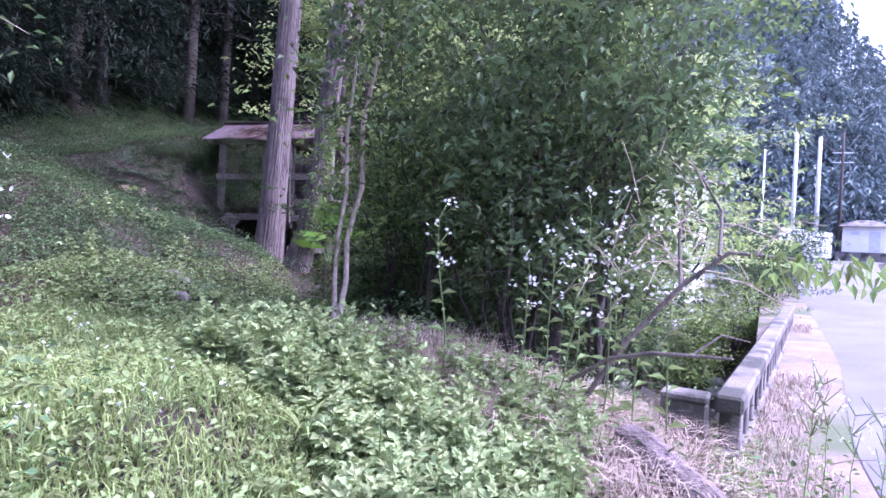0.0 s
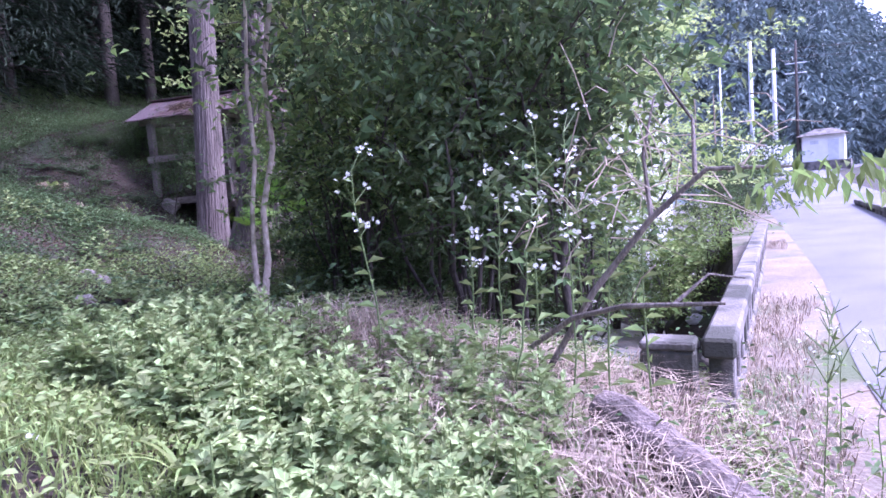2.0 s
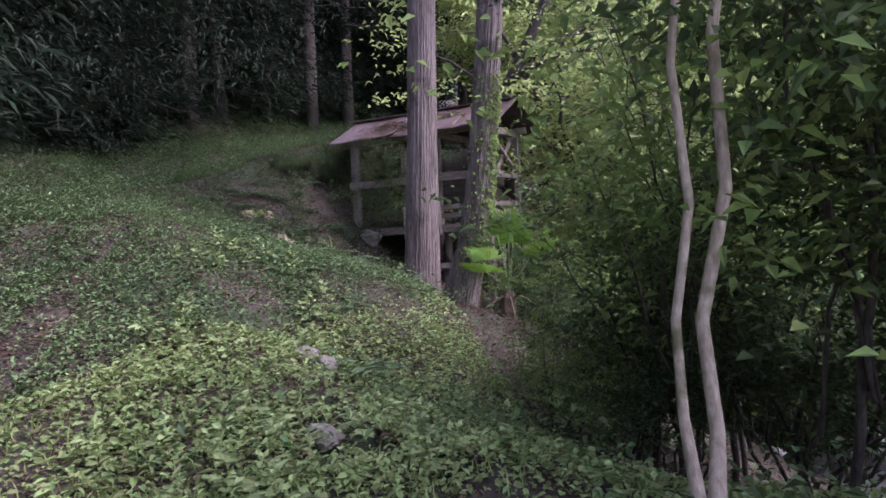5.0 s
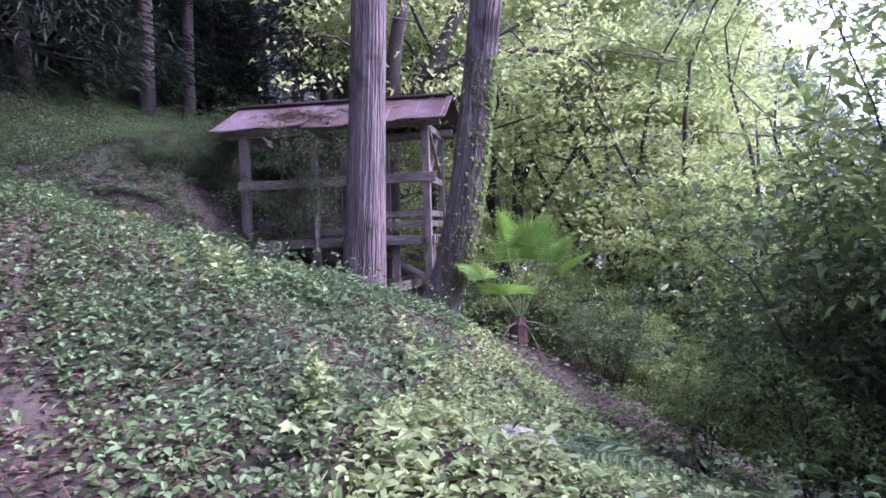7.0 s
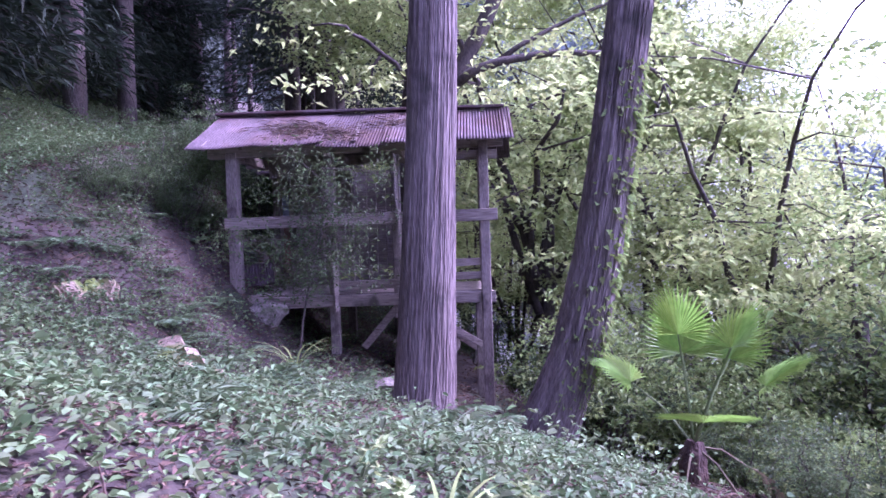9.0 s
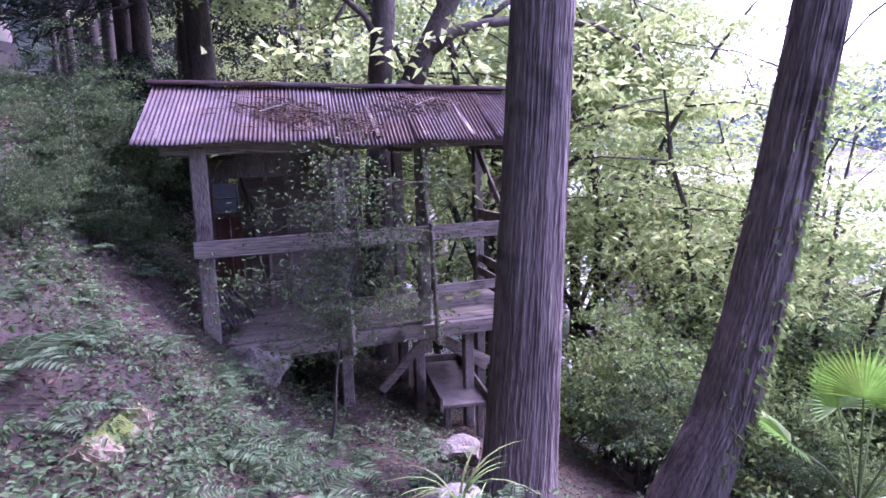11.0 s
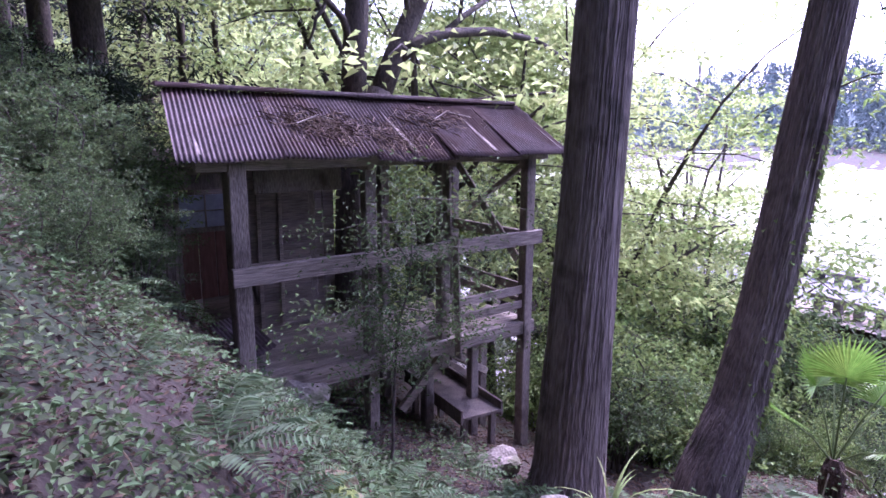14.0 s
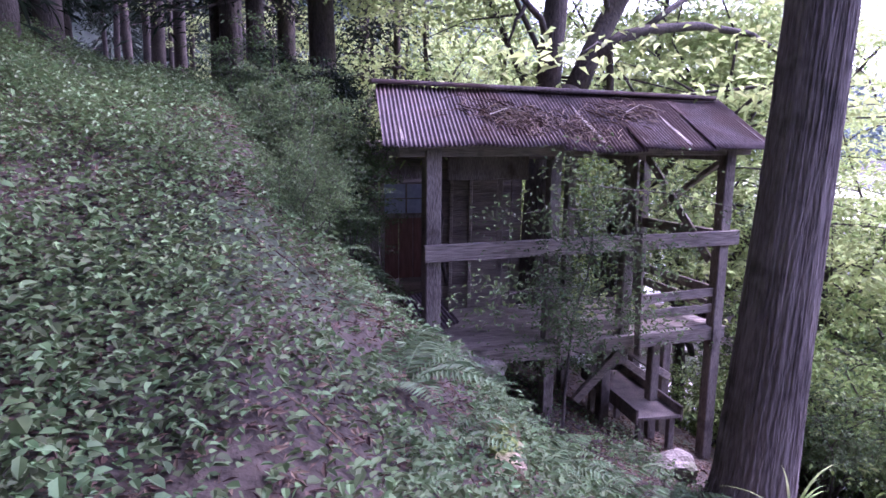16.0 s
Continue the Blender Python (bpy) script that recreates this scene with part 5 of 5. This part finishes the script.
for i in range(60):
    s = np.array([11.3, -9.85, -0.5]) + g.normal(0, 1, 3) * [0.25, 0.15, 0.2]
    q = s + g.normal(0, 1, 3) * [0.22, 0.12, 0.16]
    tw.append(tube([s, (s + q) / 2 + [0, 0, 0.04], q], [0.004, 0.003, 0.002], 4))
tagged(linked("twig_spray", mesh_of("twig_spray", *joined(tw)), PALEBARK, dead), kind="stuff")
n = 90
P = np.array([12.05, -10.2, -0.55]) + g.normal(0, 1, (n, 3)) * [0.2, 0.12, 0.06]
linked("foliage", mesh_of("foliage", *leaf_cloud(P, g.normal(0, 0.5, (n, 3)) + [0.2, 0, -0.9], 0.09, 0.035, 0.1)), BROAD, dead)

# ---- bridge, poles, hut, fence ----
def wall_run(name, pts, width, z0, z1, mat, label):
    e = thing(name, (0, 0, 0), label, "parapet")
    for p, q in zip(pts[:-1], pts[1:]):
        d = (Vector(q) - Vector(p)).normalized() * 0.002
        bm = bmesh.new()
        a, b = Vector(p) + d, Vector(q) - d
        strut_bm(bm, (a.x, a.y, (z0 + z1) / 2), (b.x, b.y, (z0 + z1) / 2), width, z1 - z0, 0.02)
        part("block", bm, mat, e)
        bm = bmesh.new()
        strut_bm(bm, (a.x, a.y, z1 + 0.03), (b.x, b.y, z1 + 0.03), width + 0.02, 0.06, 0.015)
        part("coping", bm, mat, e)
    return e


def bridge_rail(p, q, posts, label):
    """A concrete railing: square posts between a sill and a broad top rail, on the edge girder of the bridge."""
    e = thing("bridge_railing", (0, 0, 0), label, "railing", "bridge railings")
    p, q = Vector(p), Vector(q)
    d = (q - p).normalized()
    for name, z, w, h in (("top_rail", -1.6, 0.2, 0.13), ("sill", -2.02, 0.2, 0.14), ("girder", -2.62, 0.3, 1.05)):
        bm = bmesh.new()
        strut_bm(bm, (p.x, p.y, z), (q.x, q.y, z), w, h, 0.02)
        part(name, bm, CONCRETE, e)
    for k in range(posts):
        c = p.lerp(q, (k + 0.5) / posts)
        bm = bmesh.new()
        strut_bm(bm, (c.x - d.x * 0.09, c.y - d.y * 0.09, -1.81), (c.x + d.x * 0.09, c.y + d.y * 0.09, -1.81), 0.15, 0.3, 0.01)
        part("post", bm, CONCRETE, e)


bridge_rail((11.8, -9.08, 0), (14.2, 1.2, 0), 22, "worn low concrete railing with square posts along the bridge")
bridge_rail((16.9, 0.9, 0), (18.5, 8.9, 0), 16, "low concrete railing on the far side of the road")
wall_run("bridge_parapet", [(11.35, -8.98), (11.68, -9.05)], 0.2, -2.6, -1.6, CONCRETE, "short concrete return wall at the railing's end")


def pole(x, y, h, r, mat, label, arms=()):
    z = on(x, y)
    e = thing("utility_pole", (x, y, z), label, "utility pole", "utility poles")
    linked("shaft", mesh_of("shaft", *tube([(0, 0, -0.5), (0, 0, h)], [r, r * 0.65], 12), True), mat, e)
    for a in arms:
        bm = bmesh.new()
        strut_bm(bm, (-0.8, 0, a), (0.8, 0, a), 0.08, 0.08)
        part("crossarm", bm, METALP, e)


pole(21.8, 40.4, 9.8 - on(21.8, 40.4), 0.2, METALP, "pale concrete utility pole by the fence")
pole(23.35, 40.05, 8.93 - on(23.35, 40.05), 0.19, METALP, "pale concrete utility pole by the fence")
pole(19.35, 38.8, 7.8 - on(19.35, 38.8), 0.1, METALP, "thin steel utility pole by the fence")
pole(26.05, 44.55, 10.2 - on(26.05, 44.55), 0.14, DARKBARK, "dark wooden utility pole with two crossarms", (9.0, 8.2))
pole(32.0, 15.5, 8.0, 0.13, CONCRETE, "pale utility pole across the field", (7.2,))
for k, (p, q) in enumerate([((21.8, 40.4, 9.3), (26.05, 44.55, 9.6)), ((23.35, 40.05, 8.6), (26.05, 44.55, 8.9)), ((26.05, 44.55, 9.6), (60, 40, 9)), ((26.05, 44.55, 8.9), (60, 40, 8)), ((32, 15.5, 6.2), (70, 5, 6.5)), ((32, 15.5, 5.6), (70, 5, 5.8)), ((21.8, 40.4, 8.8), (5, 45, 8))]):
    c = stem_curve(p, q, 12, 0.0, 1, (0, 0, -0.5))
    ob = linked("power_cable", mesh_of("power_cable", *tube(c, [0.02] * 12, 5)), DARKBARK)
    tagged(ob, "dark power cable strung between poles", "cable", "power cables")
fence = thing("mesh_fence", (0, 0, 0), "pale blue-grey panel fence beside the road", "fence")
for k in range(9):
    a, b = Vector((20.1, 35.6, -0.4)).lerp(Vector((24.2, 38.85, -0.6)), k / 9), Vector((20.1, 35.6, -0.4)).lerp(Vector((24.2, 38.85, -0.6)), (k + 1) / 9)
    bm = bmesh.new()
    strut_bm(bm, (a.x, a.y, a.z + 1.15), (b.x, b.y, b.z + 1.15), 0.03, 1.9)
    part("panel", bm, METALP, fence)
    bm = bmesh.new()
    box_bm(bm, (a.x - 0.06, a.y - 0.06, -1.4), (a.x + 0.06, a.y + 0.06, 1.5), 0.01)
    part("post", bm, PAINT, fence)
hut = thing("small_hut", (28.1, 45.0, 0.2 - 0.5), "small white hut with a grey hipped roof", "hut", turn=-0.35)
for n, a, b, m in (("base", (-1.9, -1.6, -1.0), (1.9, 1.6, 0.5), CONCRETE), ("wall", (-1.5, -1.3, 0.5), (1.5, 1.3, 2.6), PAINT), ("door", (0.35, -1.33, 0.55), (1.1, -1.3, 2.2), METALP), ("vent", (-0.9, -1.33, 1.9), (-0.3, -1.3, 2.2), METALP)):
    bm = bmesh.new()
    box_bm(bm, a, b, 0.02)
    part(n, bm, m, hut)
bm = bmesh.new()
bmesh.ops.create_cone(bm, cap_ends=True, segments=4, radius1=2.55, radius2=0.9, depth=0.55, matrix=Matrix.Translation((0, 0, 2.87)) @ Matrix.Rotation(radians(45), 4, "Z"))
part("roof", bm, CONCRETE, hut)
house = thing("far_house", (10.5, 13.9, 0.0), "pale house seen through the trees beyond the stream", "house", turn=-0.9)
for n, a, b, m in (("wall", (-2.2, -2, -4.0), (2.2, 2, 2.4), PAINT), ("window", (-1.8, -2.03, 0.8), (-0.7, -2.0, 2.0), GLASSY), ("window", (0.4, -2.03, 0.8), (1.8, -2.0, 2.0), GLASSY)):
    bm = bmesh.new()
    box_bm(bm, a, b, 0.02)
    part(n, bm, m, house)
bm = bmesh.new()
bmesh.ops.create_cone(bm, cap_ends=True, segments=4, radius1=4.6, radius2=1.4, depth=1.4, matrix=Matrix.Translation((0, 0, 3.1)) @ Matrix.Diagonal((0.8, 0.8, 1, 1)) @ Matrix.Rotation(radians(45), 4, "Z"))
part("roof", bm, CONCRETE, house)

# ---- wooded hills around ----
def hill(name, b0, b1, r0, r1, profile, label, seed, trees, size, cover=HAZEWOOD):
    """A wooded hillside over a range of bearings (clockwise from +y), rising to the angle that profile gives."""
    g = np.random.default_rng(seed)
    B, Rr = np.linspace(b0, b1, 50), np.linspace(r0, r1, 14)
    bb, rr = np.meshgrid(B, Rr)
    top = np.interp(bb, *profile)
    zz = -3 + (np.tan(np.radians(top)) * r1 + 3) * smooth(r0, r1, rr) ** 0.9
    V = np.stack([5 + rr * np.sin(np.radians(bb)), -5 + rr * np.cos(np.radians(bb)), zz], -1).reshape(-1, 3)
    i = np.arange(len(V)).reshape(14, 50)
    f = np.stack([i[:-1, :-1], i[1:, :-1], i[1:, 1:], i[:-1, 1:]], -1).reshape(-1, 4)
    tagged(linked("backdrop", mesh_of("backdrop", V, f, True), cover), label, "hill", kind="structure")
    if not trees:
        return
    b, r = g.uniform(b0, b1, trees), r0 + (r1 - r0) * g.uniform(0.02, 1, trees) ** 0.8
    z = -3 + (np.tan(np.radians(np.interp(b, *profile))) * r1 + 3) * smooth(r0, r1, r) ** 0.9
    C = np.stack([5 + r * np.sin(np.radians(b)), -5 + r * np.cos(np.radians(b)), z], 1)
    per = 110
    k = np.repeat(np.arange(trees), per)
    f = g.uniform(0, 1, len(k)) ** 0.8
    h = size * g.uniform(0.7, 1.2, trees)
    a = g.uniform(0, 6.28, len(k))
    o = np.stack([np.cos(a), np.sin(a), 0 * a], 1)
    P = C[k] + o * (0.2 * h[k] * (1 - f) * g.uniform(0.6, 1.1, len(k)))[:, None] + np.stack([0 * f, 0 * f, h[k] * f], 1)
    ob = linked("far_trees", mesh_of("far_trees", *leaf_cloud(P, o + [0, 0, -0.3] + g.normal(0, 0.3, (len(k), 3)), 0.11 * h[k], 0.04 * h[k], 0.3)), cover)
    tagged(ob, "dense conifers on the far hillside", "far woods", kind="stuff")


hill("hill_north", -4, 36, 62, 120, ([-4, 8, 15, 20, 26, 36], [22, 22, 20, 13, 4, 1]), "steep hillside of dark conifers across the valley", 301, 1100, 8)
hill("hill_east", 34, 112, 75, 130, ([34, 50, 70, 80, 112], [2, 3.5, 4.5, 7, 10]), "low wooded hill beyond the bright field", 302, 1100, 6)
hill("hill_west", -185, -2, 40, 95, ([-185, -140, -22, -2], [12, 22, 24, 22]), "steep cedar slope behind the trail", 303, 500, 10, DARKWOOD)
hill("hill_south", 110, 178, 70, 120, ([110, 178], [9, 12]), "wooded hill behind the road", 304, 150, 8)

# maple behind the clearing whose twig hangs into view
mp = thing("maple_tree", (6.7, -13.2, on(6.7, -13.2)), "young maple with a thin twig hanging over the clearing", "tree")
b2 = -on(6.7, -13.2)
wood = [tube(stem_curve((0, 0, -0.3), (0.1, 0.2, b2 + 3.6), 8, 0.03, 9), np.linspace(0.06, 0.03, 8), 8),
        tube([(0.05, 0.1, b2 + 2.0), (0.7, 0.7, b2 + 1.3), (1.25, 1.3, b2 + 0.45), (1.38, 1.42, b2 + 0.1), (1.3, 1.5, b2 - 0.05)], [0.014, 0.01, 0.007, 0.005, 0.003], 6)]
for p, q in (((1.25, 1.3, 0.95), (1.6, 1.45, 0.75)), ((1.3, 1.35, 0.7), (1.1, 1.6, 0.6)), ((1.3, 1.5, 0.22), (1.15, 1.45, 0.18)), ((1.32, 1.46, 0.3), (1.2, 1.6, 0.3))):
    p, q = np.array(p) + [0, 0, b2 - 0.35], np.array(q) + [0, 0, b2 - 0.35]
    wood.append(tube([p, (p + q) / 2, q], [0.004, 0.003, 0.002], 4))
linked("trunk", mesh_of("trunk", *joined(wood)), PALEBARK, mp)
g = np.random.default_rng(95)
n = 70
P = np.array([1.25, 1.35, b2 + 0.42]) + g.normal(0, 1, (n, 3)) * [0.22, 0.2, 0.1]
linked("foliage", mesh_of("foliage", *leaf_cloud(P, g.normal(0, 1, (n, 3)) * [1, 1, 0.2], 0.065, 0.032)), CLOVER, mp)
n = 1600
P = np.array([0.1, 0.1, b2 + 3.0]) + g.normal(0, 1, (n, 3)) * [0.8, 0.8, 0.5]
linked("crown", mesh_of("crown", *leaf_cloud(P, g.normal(0, 1, (n, 3)) * [1, 1, 0.3], 0.08, 0.04)), BROAD, mp)

# the patterns from which plants were copied go
for pattern in [ob for ob in bpy.data.objects if ob.parent is None and ob.location.z < -70]:
    for piece in list(pattern.children_recursive):
        bpy.data.objects.remove(piece)
    bpy.data.objects.remove(pattern)
